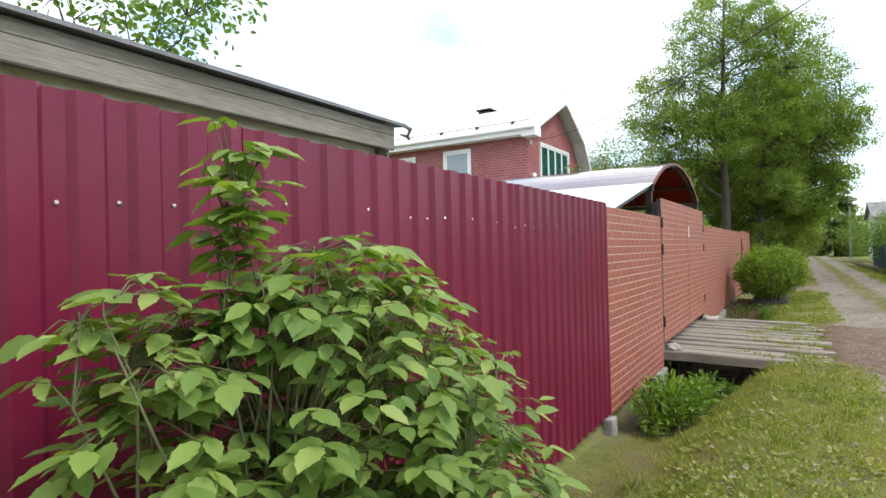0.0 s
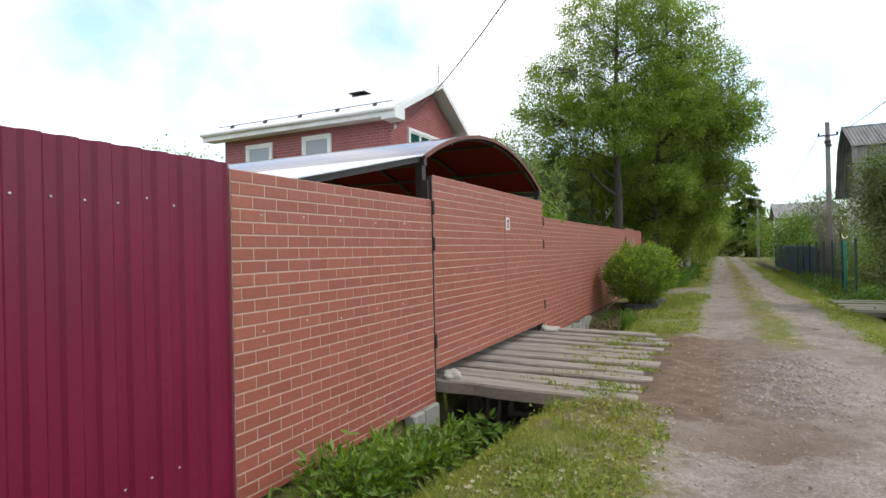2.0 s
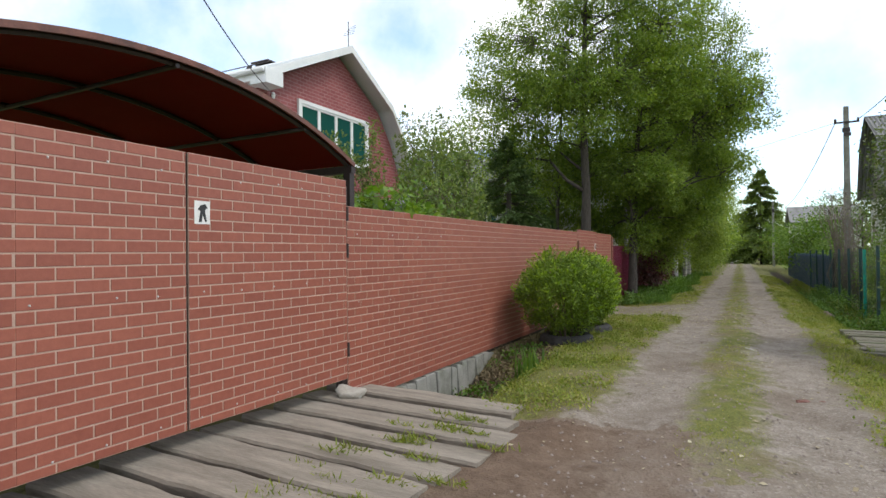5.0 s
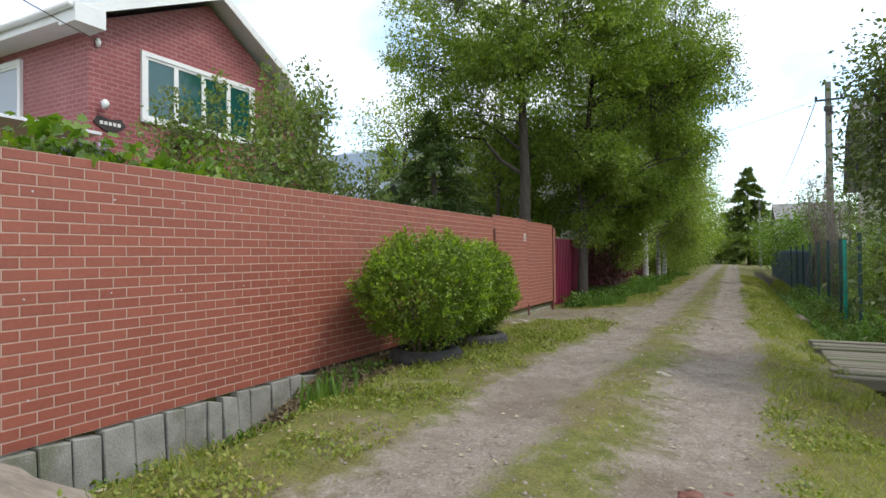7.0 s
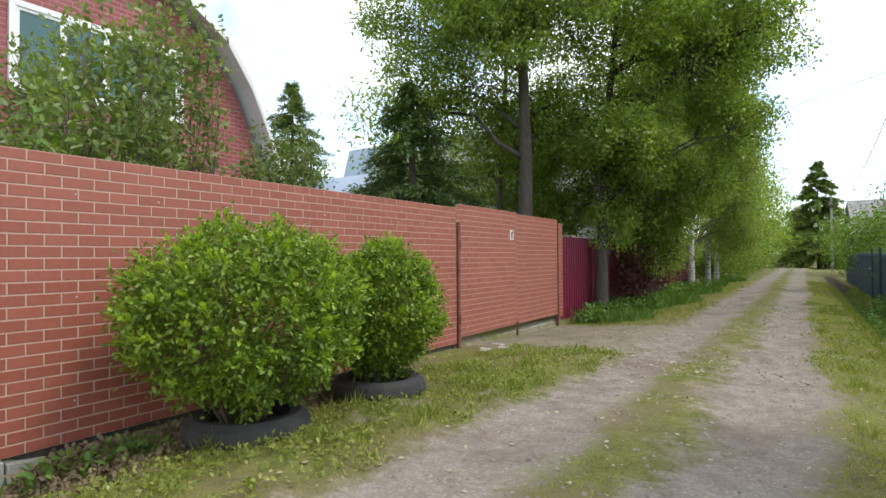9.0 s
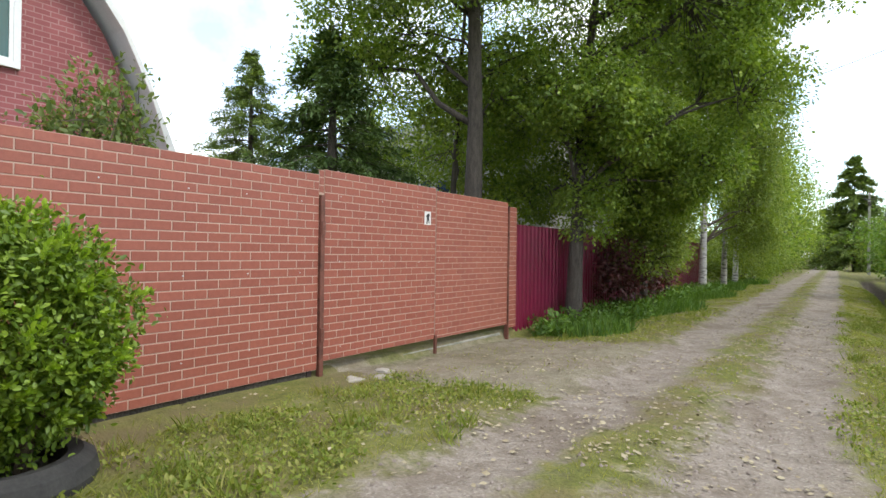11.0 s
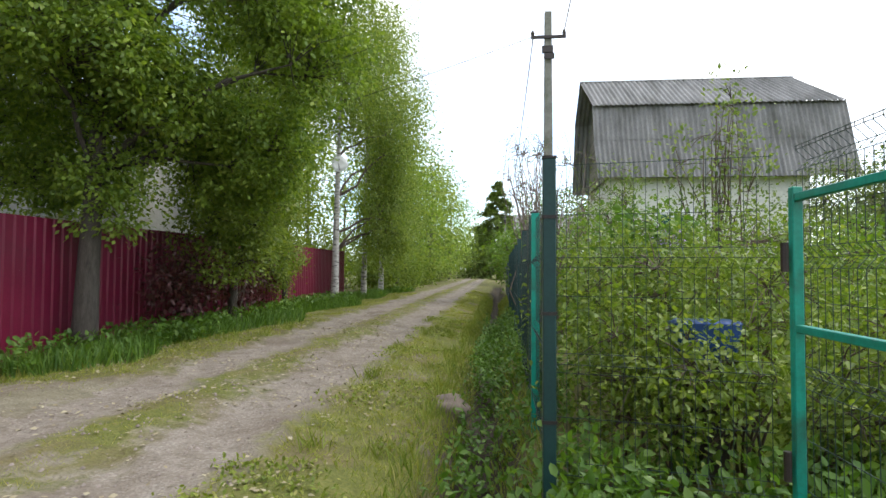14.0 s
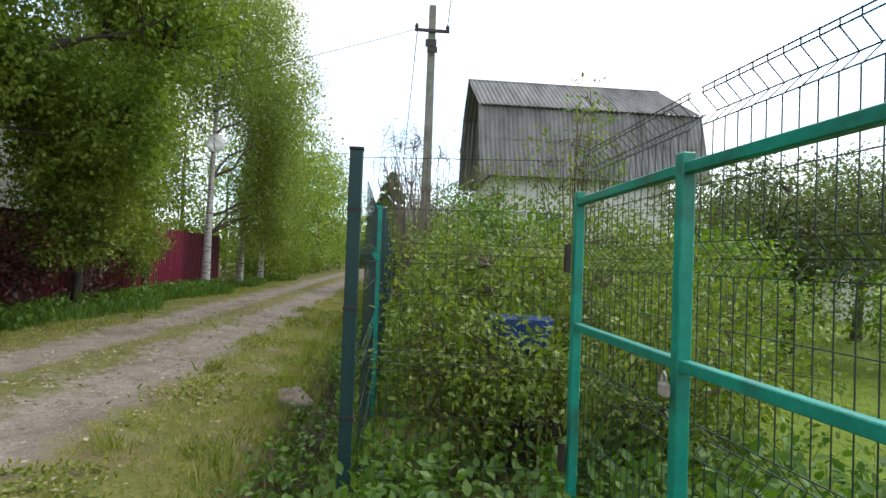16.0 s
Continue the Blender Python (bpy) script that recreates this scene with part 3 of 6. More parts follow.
def spruce(label, foot, height, width, tiers, group="", needle=0.15, per=13, leaf=None):
    th = thing("spruce_tree", label, "tree", group, at=foot)
    part("trunk", Shape().tube([(0, 0, -0.1), (0, 0, height * 0.5), (0, 0, height)], [min(width * 0.06, 0.16), min(width * 0.035, 0.10), 0.015], 8), M_bark, th, smooth=True)
    boughs, pts, dirs = Shape(), [], []
    for k in range(tiers):
        t = (k + 0.5) / tiers
        z = height * (0.06 + 0.93 * t)
        r = width * 0.5 * (1 - t) ** 0.85 + 0.08
        for j in range(max(4, int(11 * (1 - t) + 4))):
            a = RNG.uniform(0, 2 * math.pi)
            L = r * RNG.uniform(0.7, 1.12)
            tip = Vector((math.cos(a) * L, math.sin(a) * L, z - 0.28 * L + RNG.normal() * 0.1))
            line = bend((0, 0, z), tip, 0.06 * L, 4, 0.05)
            boughs.tube(line, [0.018, 0.015, 0.012, 0.008, 0.004], 3, cap=False)
            for q in np.linspace(0.25, 1, 9):
                p = line[0].lerp(line[-1], q)
                for sgn in (-1, 1):
                    pts.append((p.x, p.y, p.z - 0.01))
                    sp = 0.75 * sgn
                    dirs.append((math.cos(a + sp), math.sin(a + sp), -0.35))
    part("bough_mass", boughs, M_bark, th)["kind"] = "stuff"
    P, D = np.repeat(np.array(pts), per, axis=0), np.repeat(np.array(dirs), per, axis=0)
    P = P + RNG.normal(size=P.shape) * 0.06
    D = D + RNG.normal(size=D.shape) * 0.45
    v, f = leaf_arrays(P, D, np.tile([0, 0, 1.0], (len(P), 1)) + RNG.normal(size=P.shape) * 0.4, needle * RNG.uniform(0.6, 1.2, len(P)), (RHOMB[0] * np.array([1, 0.45, 1]), RHOMB[1]))
    ob = new("needles", array_mesh("needles", v, f, leaf or L_spruce))
    ob.parent = th
    return th


# ---- ground ----
def lane(y):
    return np.interp(y, [-10, 4, 8, 11, 17, 23, 27, 45, 400], [0.27, 0.25, 0.16, 0.11, 0.10, -0.02, -0.06, -0.05, -0.05])


def smooth01(t):
    t = np.clip(t, 0, 1)
    return t * t * (3 - 2 * t)


def ground_z(x, y):
    road = lane(y)
    foot = np.interp(y, [-10, 3, 5.5, 6.6, 8.7, 9.2, 13, 15.6, 16.6, 21, 26, 40], [0.0, -0.05, -0.12, -0.30, -0.46, -0.52, -0.50, -0.42, -0.06, -0.05, -0.17, -0.10])
    edge = np.interp(y, [-10, 5, 8.5, 13, 16, 18, 30], [1.5, 1.5, 1.5, 1.5, 1.45, 2.0, 2.0])
    start = np.interp(y, [-10, 5, 8.5, 13, 16, 18, 30], [0.2, 0.2, 0.55, 0.62, 0.55, 0.2, 0.2])
    z = foot + (road - foot) * smooth01((x - start) / np.maximum(edge - start, 0.1))
    yard = np.maximum(foot, -0.04) * 0 - 0.02 + 0 * road
    z = np.where(x < -0.06, yard, z)
    crown = -0.035 * (np.exp(-((x - 2.65) / 0.36) ** 2) + np.exp(-((x - 4.05) / 0.36) ** 2)) + 0.03 * np.exp(-((x - 3.36) / 0.3) ** 2)
    z = z + crown
    verge = road - 0.03 - 0.10 * smooth01((x - 4.5) / 0.8)
    z = np.where(x > 4.5, verge + crown, z)
    z = z - 0.055 * smooth01((2.15 - x) / 0.35) * smooth01((y - 8.7) / 0.3) * smooth01((13.1 - y) / 0.3) * (x > 0)
    dip = 0.42 * np.exp(-((x - 5.78) / 0.27) ** 2) * np.where(y < 60, 1, 0)
    z = z - dip * smooth01((x - 5.1) / 0.2)
    return z


def rough_z(x, y):
    """The same with the unevenness of the soil."""
    z = ground_z(x, y)
    k = 0.012 * (np.sin(x * 7.1 + 1.7 * np.sin(y * 2.3)) + np.sin(y * 5.3 + 2.1 * np.sin(x * 3.1))) + 0.010 * np.sin(x * 17 + y * 13)
    return z + k * np.where((x > 0.1) & (x < 40), 1, 0.2)


def axis_steps(dense0, dense1, step, far0, far1):
    out = [dense1 + step * 2]
    while out[-1] < far1:
        out.append(out[-1] + (out[-1] - dense1) * 0.35 + step)
    low = [dense0 - step * 2]
    while low[-1] > far0:
        low.append(low[-1] - (dense0 - low[-1]) * 0.35 - step)
    return np.array(low[::-1] + list(np.arange(dense0, dense1 + step / 2, step)) + out)


gx, gy = axis_steps(-0.4, 7.2, 0.075, -400, 400), axis_steps(-3, 46, 0.13, -120, 700)
GX, GY = np.meshgrid(gx, gy, indexing="ij")
gv = np.stack([GX, GY, rough_z(GX, GY)], axis=-1).reshape(-1, 3)
gi = np.arange(len(gx) * len(gy)).reshape(len(gx), len(gy))
gf = np.stack([gi[:-1, :-1], gi[1:, :-1], gi[1:, 1:], gi[:-1, 1:]], axis=-1).reshape(-1, 4)
tagged(new("ground", array_mesh("ground", gv, gf, M_ground, True)), "rutted dirt lane with grass verges and ditches", "ground", kind="structure")


def zat(x, y):
    return float(rough_z(np.array([x]), np.array([y]))[0])


# ---- maroon profiled sheet fences ----
def profile_sheet(y0, y1, z0, z1, pitch=0.156, x=0.0, depth=0.02, back=0.006):
    """A trapezoid-ribbed sheet standing along y."""
    pts, y = [], y0
    seq = ((0.0, 0), (0.34, 0), (0.46, 1), (0.88, 1))
    while y < y1:
        for t, up in seq:
            if y + t * pitch <= y1:
                pts.append((y + t * pitch, x + depth * up))
        y += pitch
    pts.append((y1, x))
    n = len(pts)
    sh = Shape()
    verts = [(px, py, z) for z in (z0, z1) for py, px in pts] + [(px - back, py, z) for z in (z0, z1) for py, px in pts]
    faces = []
    for i in range(n - 1):
        faces += [(i, i + 1, n + i + 1, n + i), (2 * n + i, 3 * n + i, 3 * n + i + 1, 2 * n + i + 1), (n + i, n + i + 1, 3 * n + i + 1, 3 * n + i), (i, 2 * n + i, 2 * n + i + 1, i + 1)]
    faces += [(0, n, 3 * n, 2 * n), (n - 1, 3 * n - 1, 4 * n - 1, 2 * n - 1)]
    return sh.add(verts, faces)


SCREW = Shape().tube([(0, 0, 0), (0.004, 0, 0), (0.007, 0, 0)], [0.009, 0.009, 0.005], 6).mesh("screw", M_steel)

maroon = thing("maroon_fence", "maroon profiled metal fence with a row of screws", "fence")
for k, (a, b) in enumerate(((-4.6, -2.4), (-2.4, -0.24), (-0.24, 1.92), (1.92, 4.06), (4.06, 6.19))):
    part("sheet", profile_sheet(a, b, -0.02, 2.03 - 0.004 * (k % 2), x=0.003 * (k % 2)), M_maroon, maroon)
for k, (a, b) in enumerate(((-0.24, 1.92), (1.92, 4.06), (4.06, 6.19))):
    for z in (1.76, 0.34):
        for n_ in range(int((b - a) / 0.156)):
            if RNG.random() < 0.75:
                s = part("screw", SCREW, None, maroon)
                s.scale = (0.8, 0.75, 0.75)
                s.location = (0.003 * ((k + 2) % 2) + 0.001, a + 0.156 * n_ + 0.027 + RNG.normal() * 0.006, z + RNG.normal() * 0.014)
for z in (1.76, 0.34):
    part("rail", Shape().box(-0.06, -0.02, -4.6, 6.15, z - 0.02, z + 0.02), M_dark, maroon)
for y in (-4.4, -1.6, 1.2, 3.9, 6.1):
    part("post", Shape().box(-0.115, -0.062, y - 0.03, y + 0.03, -0.4, 1.95), M_dark, maroon)

far_maroon = thing("maroon_fence", "dark maroon profiled metal fence behind tree trunks", "fence")
for a, b in ((26.36, 29.0), (29.0, 32.0), (32.0, 35.0), (35.0, 38.0), (38.0, 42.4)):
    part("sheet", profile_sheet(a, b, -0.12, 1.70, x=-0.08), M_maroon, far_maroon)
for y in (26.5, 29, 32, 35, 38, 42.2):
    part("post", Shape().box(-0.20, -0.14, y - 0.03, y + 0.03, -0.4, 1.6), M_dark, far_maroon)

# ---- fences and gates of sheet with a brick pattern ----
COURSE, LENGTH, JOINT = 0.0804, 0.213, 0.0095
BRICK = Shape().add([(0, -0.5, -0.5), (0, 0.5, -0.5), (0, 0.5, 0.5), (0, -0.5, 0.5), (1, -0.485, -0.46), (1, 0.485, -0.46), (1, 0.485, 0.46), (1, -0.485, 0.46)],
                    [(4, 5, 6, 7), (0, 1, 5, 4), (1, 2, 6, 5), (2, 3, 7, 6), (3, 0, 4, 7)]).mesh("brick", M_brick)
PENDING_BRICKS = []


def brick_rows(y0, y1, z0, z1, phase, seams=()):
    """Courses from the top down; at a seam a new sheet begins with its own phase."""
    out = []
    if seams:
        (at, shift), rest = seams[0], seams[1:]
        return brick_rows(y0, at + 0.0028, z0, z1, phase) + brick_rows(at - 0.0028, y1, z0, z1, shift, rest)
    row, z = 0, z1
    while z - 0.03 > z0:
        lo = max(z - COURSE + JOINT, z0 + 0.003)
        hi = z - (0.004 if row == 0 else 0)
        y = y0 - (LENGTH * (0.5 if row % 2 else 0.0) + phase) % LENGTH
        while y < y1:
            a, b = max(y, y0 + 0.003), min(y + LENGTH - JOINT, y1 - 0.003)
            if b - a > 0.006 and hi - lo > 0.015:
                out.append(((a + b) / 2, (lo + hi) / 2, b - a, hi - lo))
            y += LENGTH
        z -= COURSE
        row += 1
    return out


def brick_panel(parent, name, y0, y1, z0, z1, x=0.0, phase=0.0, prefer=None, limit=300, seams=()):
    """The sheet, with the bricks proud of it; bricks nearest to prefer are single parts."""
    sheet = part(name, Shape().box(x - 0.012, x, y0, y1, z0, z1), M_mortar, parent, "red brick pattern on sheet metal")
    PENDING_BRICKS.append((sheet, brick_rows(y0, y1, z0, z1, phase, seams), x, (y0 + y1) / 2 if prefer is None else prefer, limit))
    return sheet


def lay_bricks():
    for sheet, rows, x, prefer, limit in PENDING_BRICKS:
        rows = sorted(rows, key=lambda r: abs(r[0] - prefer))
        for y, z, w, h in rows[:limit]:
            o = new("brick", BRICK)
            o.parent = sheet
            o.location, o.scale = (x, y, z), (0.003, w, h)
        rest = Shape()
        for y, z, w, h in rows[limit:]:
            rest.add([(x + 0.003 * v.co.x, y + w * v.co.y, z + h * v.co.z) for v in BRICK.vertices], [tuple(p.vertices) for p in BRICK.polygons])
        if rest.v:
            o = new("brick_field", rest.mesh("brick_field", M_brick))
            o.parent = sheet
            o["kind"] = "stuff"


def fence_screws(parent, y0, y1, zs, x, step=0.45):
    for z in zs:
        y = y0 + 0.12
        while y < y1:
            s = part("screw", SCREW, None, parent)
            s.location = (x + 0.003, y + RNG.normal() * 0.03, z + RNG.normal() * 0.01)
            s.scale = (0.8, 0.8, 0.8)
            y += step


fence_a = thing("brick_pattern_fence", "red brick-patterned metal fence above a grassy ditch", "fence")
brick_panel(fence_a, "panel", 6.20, 8.835, -0.05, 2.0, 0.0, 0.03, 7.6)
fence_screws(fence_a, 6.3, 8.8, (1.72, 1.0, 0.25), 0.0)
for y in (6.3, 8.76):
    part("post", Shape().box(-0.08, -0.02, y - 0.03, y + 0.03, -0.6, 1.95), M_dark, fence_a)

gate = thing("driveway_gate", "closed brick-patterned double gate over a plank bridge", "gate")
for a, b, nm in ((8.855, 10.965, "gate_leaf"), (10.985, 12.82, "gate_leaf")):
    brick_panel(gate, nm, a, b, 0.27, 2.255, 0.014, 0.1425 if a < 9 else 0.02, seams=((9.89, 0.213),) if a < 9 else ())
    fence_screws(gate, a, b, (2.1, 1.25, 0.34), 0.014, 0.36)
    part("leaf_frame", Shape().box(-0.05, 0.001, a, a + 0.04, 0.27, 2.25).box(-0.05, 0.001, b - 0.04, b, 0.27, 2.25).box(-0.05, 0.001, a + 0.04, b - 0.04, 0.27, 0.31).box(-0.05, 0.001, a + 0.04, b - 0.04, 2.20, 2.25), M_dark, gate)
for z in (1.92, 1.55, 0.56):
    for y in (8.845, 12.83):
        part("hinge", Shape().tube([(0.02, y, z - 0.07), (0.02, y, z + 0.07)], 0.014, 8), M_dark, gate, "dark steel hinge")
for y in (8.845, 12.83):
    part("gate_post", Shape().box(-0.10, -0.02, y - 0.05, y + 0.05, -0.6, 2.2), M_dark, gate)

fence_b = thing("brick_pattern_fence", "long red brick-patterned metal fence on concrete slabs", "fence")
brick_panel(fence_b, "panel", 12.845, 21.93, 0.0, 2.0, 0.0, 0.1895, 15.0, seams=((15.86, 0.05), (18.9, 0.12)))
fence_screws(fence_b, 12.9, 21.8, (1.72, 1.0, 0.3), 0.0, 0.62)
for y in (12.95, 15.5, 18.0, 20.5, 21.85):
    part("post", Shape().box(-0.08, -0.02, y - 0.03, y + 0.03, -0.6, 1.95), M_dark, fence_b)

# added strip: rubble whose dark colour paints the shadow under the fence
gap_strip = thing("shaded_gap_strip", "rubble strip under the fence foot, coloured dark for the shaded gap", "curb")
part("strip", Shape().box(-0.20, -0.03, 16.4, 21.9, -0.4, 0.02), M_shaded_rubble, gap_strip, bevel=0.02)

gate_b = thing("yard_gate", "closed brick-patterned gate with a brown hinge post", "gate")
brick_panel(gate_b, "gate_leaf", 22.0, 23.985, 0.075, 2.06, 0.004, 0.11)
brick_panel(gate_b, "gate_leaf", 24.005, 25.99, 0.07, 2.03, 0.0, 0.02)
brick_panel(gate_b, "side_panel", 26.03, 26.34, 0.0, 1.97, -0.02, 0.0)
part("hinge_post", Shape().box(-0.02, 0.034, 21.935, 21.992, -0.12, 1.79), M_rust, gate_b, "rusty brown steel post", bevel=0.004)
part("hinge_post", Shape().box(-0.05, 0.02, 25.995, 26.028, -0.25, 1.97), M_rust, gate_b, "rusty brown steel post")
brick_panel(gate_b, "filler_strip", 21.932, 21.998, 1.795, 2.05, 0.0, 0.02)
part("bolt_bar", Shape().box(0.0, 0.03, 23.975, 24.015, -0.18, 0.12), M_rust, gate_b)
for z in (1.45, 0.35):
    part("hinge", Shape().tube([(0.03, 21.963, z - 0.07), (0.03, 21.963, z + 0.07)], 0.03, 8), M_rust, gate_b)
fence_screws(gate_b, 22.1, 25.9, (1.8, 1.1, 0.2), 0.004, 0.7)


def warning_sign(y, z, x, w=0.135, h=0.17, group="signs on the gates"):
    th = thing("gate_sign", "small white sign with a black dog shape on a gate", "sign", group, at=(x, y, z))
    part("plate", Shape().box(0, 0.003, -w / 2, w / 2, -h / 2, h / 2), M_paper, th)
    part("emblem", Shape().prism([(-0.25 * w, -0.42 * h), (-0.05 * w, -0.42 * h), (0.02 * w, -0.1 * h), (0.18 * w, -0.4 * h), (0.28 * w, -0.38 * h), (0.16 * w, 0.1 * h), (0.34 * w, 0.2 * h), (0.18 * w, 0.38 * h), (-0.12 * w, 0.30 * h), (-0.3 * w, 0.12 * h), (-0.12 * w, 0.06 * h)], "x", 0.0031, 0.0045), M_black, th)


warning_sign(11.10, 1.83, 0.0175)
warning_sign(23.80, 1.655, 0.0075)

# ---- concrete under the fence, the plank bridge ----
y = 12.98
while y < 16.35:
    w = RNG.uniform(0.11, 0.30)
    top = -0.004 + RNG.uniform(-0.03, 0.0)
    sl = thing("concrete_slab", "grey upright concrete slab holding the ditch bank", "slab", "slabs under the fence", at=(0, 0, 0))
    tilt = RNG.uniform(-0.02, 0.045)
    lean = RNG.uniform(-0.02, 0.07)
    x0 = -0.035 + RNG.uniform(0, 0.03)
    part("slab", Shape().add([(x0 - 0.06, y, -0.62), (x0 + 0.05 + lean, y, -0.62), (x0 + 0.05, y, top), (x0 - 0.06, y, top), (x0 - 0.06, y + w - 0.012, -0.62), (x0 + 0.05 + lean, y + w - 0.012, -0.62), (x0 + 0.05, y + w - 0.012, top - tilt), (x0 - 0.06, y + w - 0.012, top - tilt)],
                             [(0, 1, 2, 3), (4, 7, 6, 5), (0, 4, 5, 1), (1, 5, 6, 2), (2, 6, 7, 3), (3, 7, 4, 0)]), M_concrete, sl, bevel=0.008)
    y += w
for y0, y1, z1 in ((6.10, 6.26, -0.06), (8.30, 8.52, -0.058), (8.53, 8.83, -0.054)):
    sl = thing("concrete_slab", "grey upright concrete slab holding the ditch bank", "slab", "slabs under the fence")
    part("slab", Shape().box(-0.06, 0.05, y0, y1, -0.7, z1), M_concrete, sl, bevel=0.012)
curb = thing("concrete_strip", "low concrete strip under the gate", "curb")
part("strip", Shape().box(-0.22, -0.06, 22.1, 25.9, -0.4, -0.06), M_concrete, curb, bevel=0.01)

bridge = thing("plank_bridge", "grey weathered plank bridge over the ditch", "bridge")
y = 8.90
while y < 12.95:
    w = RNG.uniform(0.36, 0.45)
    far = 1.88 + RNG.uniform(-0.16, 0.16)
    tilt = RNG.uniform(0.005, 0.022)
    z = 0.155 + RNG.uniform(-0.012, 0.012)
    drop = 0.035 + RNG.uniform(0, 0.03)
    x_in = -0.3
    steps = 10
    sh = Shape()
    xs_ = [x_in + (far - x_in) * k / steps for k in range(steps + 1)]
    ring = []
    for k, xx in enumerate(xs_):
        t = (xx - x_in) / (far - x_in)
        zt = z - drop * t
        j0, j1 = RNG.normal() * 0.012, RNG.normal() * 0.012
        ring.append([(xx, y + 0.04 + j0, zt - 0.13), (xx, y + 0.024 + j0, zt - 0.02), (xx, y + 0.036 + j0, zt), (xx, y + w - 0.04 + j1, zt - tilt), (xx, y + w - 0.024 + j1, zt - tilt - 0.02), (xx, y + w - 0.035 + j1, zt - 0.13)])
    faces = []
    for k in range(steps):
        for i in range(6):
            a, b = k * 6 + i, k * 6 + (i + 1) % 6
            faces.append((a, b, b + 6, a + 6))
    faces += [tuple(range(6))[::-1], tuple(steps * 6 + i for i in range(6))]
    part("plank", sh.add([p for r in ring for p in r], faces), M_board, bridge)
    y += w
# bearers take the dark bark colour to paint the shade under the planks
for x in (0.05, 1.25):
    part("bearer", Shape().box(x, x + 0.2, 9.5, 12.9, -0.66, -0.015), M_bark, bridge, bevel=0.01)


def stone(foot, size, material, label, flat=0.6, seed=1):
    rng = np.random.default_rng(seed)
    th = thing("stone", label, "stone", at=foot)
    bm = bmesh.new()
    bmesh.ops.create_icosphere(bm, subdivisions=3, radius=size)
    off = Vector(rng.normal(size=3)) * 5
    for v in bm.verts:
        k = 1 + 0.55 * noise.noise(v.co * (1.5 / size) + off) + 0.16 * noise.noise(v.co * (4.5 / size) + off)
        v.co = Vector((v.co.x * k * 1.15, v.co.y * k, v.co.z * k * flat))
    me = bpy.data.meshes.new("stone")
    bm.to_mesh(me)
    bm.free()
    me.materials.append(material)
    o = part("boulder", me, None, th)
    me.polygons.foreach_set("use_smooth", [True] * len(me.polygons))
    o.location = (0, 0, size * flat * 0.45)
    return th


stone((0.10, 12.72, 0.11), 0.12, M_palestone, "pale rounded stone beside the plank bridge", 0.7, 3)
stone((0.08, 9.06, 0.13), 0.11, M_palestone, "pale rounded stone beside the plank bridge", 0.6, 4)
stone((3.56, 17.25, lane(17.25) - 0.03), 0.115, M_palestone, "pale flat stone in the lane", 0.4, 5)
stone((5.45, 26.24, -0.34), 0.145, M_stone, "rusty brown boulder on the ditch bank", 1.0, 6)
for i, (x, y) in enumerate(((4.02, 14.6), (4.2, 14.72), (0.35, 22.1), (0.55, 22.35), (0.3, 22.6))):
    stone((x, y, zat(x, y) - 0.02), 0.10 if i > 1 else 0.055, M_palestone if i > 1 else M_rust, "pale flat stone in the grass" if i > 1 else "worn red brick piece in the lane", 0.35, 10 + i)

# ---- the crossing to the green gate ----
cross = thing("plank_crossing", "grey plank crossing over the lane ditch", "bridge")
y = 18.7
while y < 21.5:
    w = RNG.uniform(0.15, 0.24)
    z = float(lane(20.0)) - 0.075 + RNG.uniform(-0.018, 0.012)
    part("plank", Shape().box(5.12 + RNG.uniform(0, 0.15), 6.95, y + 0.02, y + w - 0.02, z - 0.12, z), M_oldplank, cross, bevel=0.012)
    y += w


# ---- carport roof and lean-to ----
carport = thing("carport", "arched wine-red polycarbonate carport on a steel frame", "carport")
ARC_Y0, ARC_Y1, ARC_Z, ARC_H = 8.90, 13.12, 2.46, 0.50
arc_c, half = (ARC_Y0 + ARC_Y1) / 2, (ARC_Y1 - ARC_Y0) / 2
arc_r = (half ** 2 + ARC_H ** 2) / (2 * ARC_H)


def arc(n, dr=0.0):
    a = math.asin(half / arc_r)
    return [(arc_c + (arc_r + dr) * math.sin(-a + 2 * a * k / n), ARC_Z + ARC_H - arc_r + (arc_r + dr) * math.cos(-a + 2 * a * k / n)) for k in range(n + 1)]


lo, hi = arc(22), arc(22, 0.012)
part("roof_sheet", Shape().prism(arc(22, 0.006) + hi[::-1], "x", -5.2, -0.10), M_canopy, carport, smooth=False)
# added layer: the roof is one sheet, this only stops reflections from below
part("added_underside", Shape().prism(lo + arc(22, 0.003)[::-1], "x", -5.19, -0.115), M_inner, carport, "added matt dark red skin that keeps reflections off the underside")
for x in (-0.16, -1.3, -2.5, -3.7, -5.1):
    part("rib", Shape().tube([(x, y, z - 0.03) for y, z in arc(22)], 0.024, 6), M_dark, carport, "dark brown steel rib")
part("front_edge", Shape().prism(arc(22, -0.028) + arc(22, 0.016)[::-1], "x", -0.11, -0.09), M_rust, carport)
for k in (4, 11, 18):
    yy, zz = arc(22)[k]
    part("purlin", Shape().tube([(-0.12, yy, zz - 0.05), (-5.15, yy, zz - 0.05)], 0.02, 6), M_dark, carport)
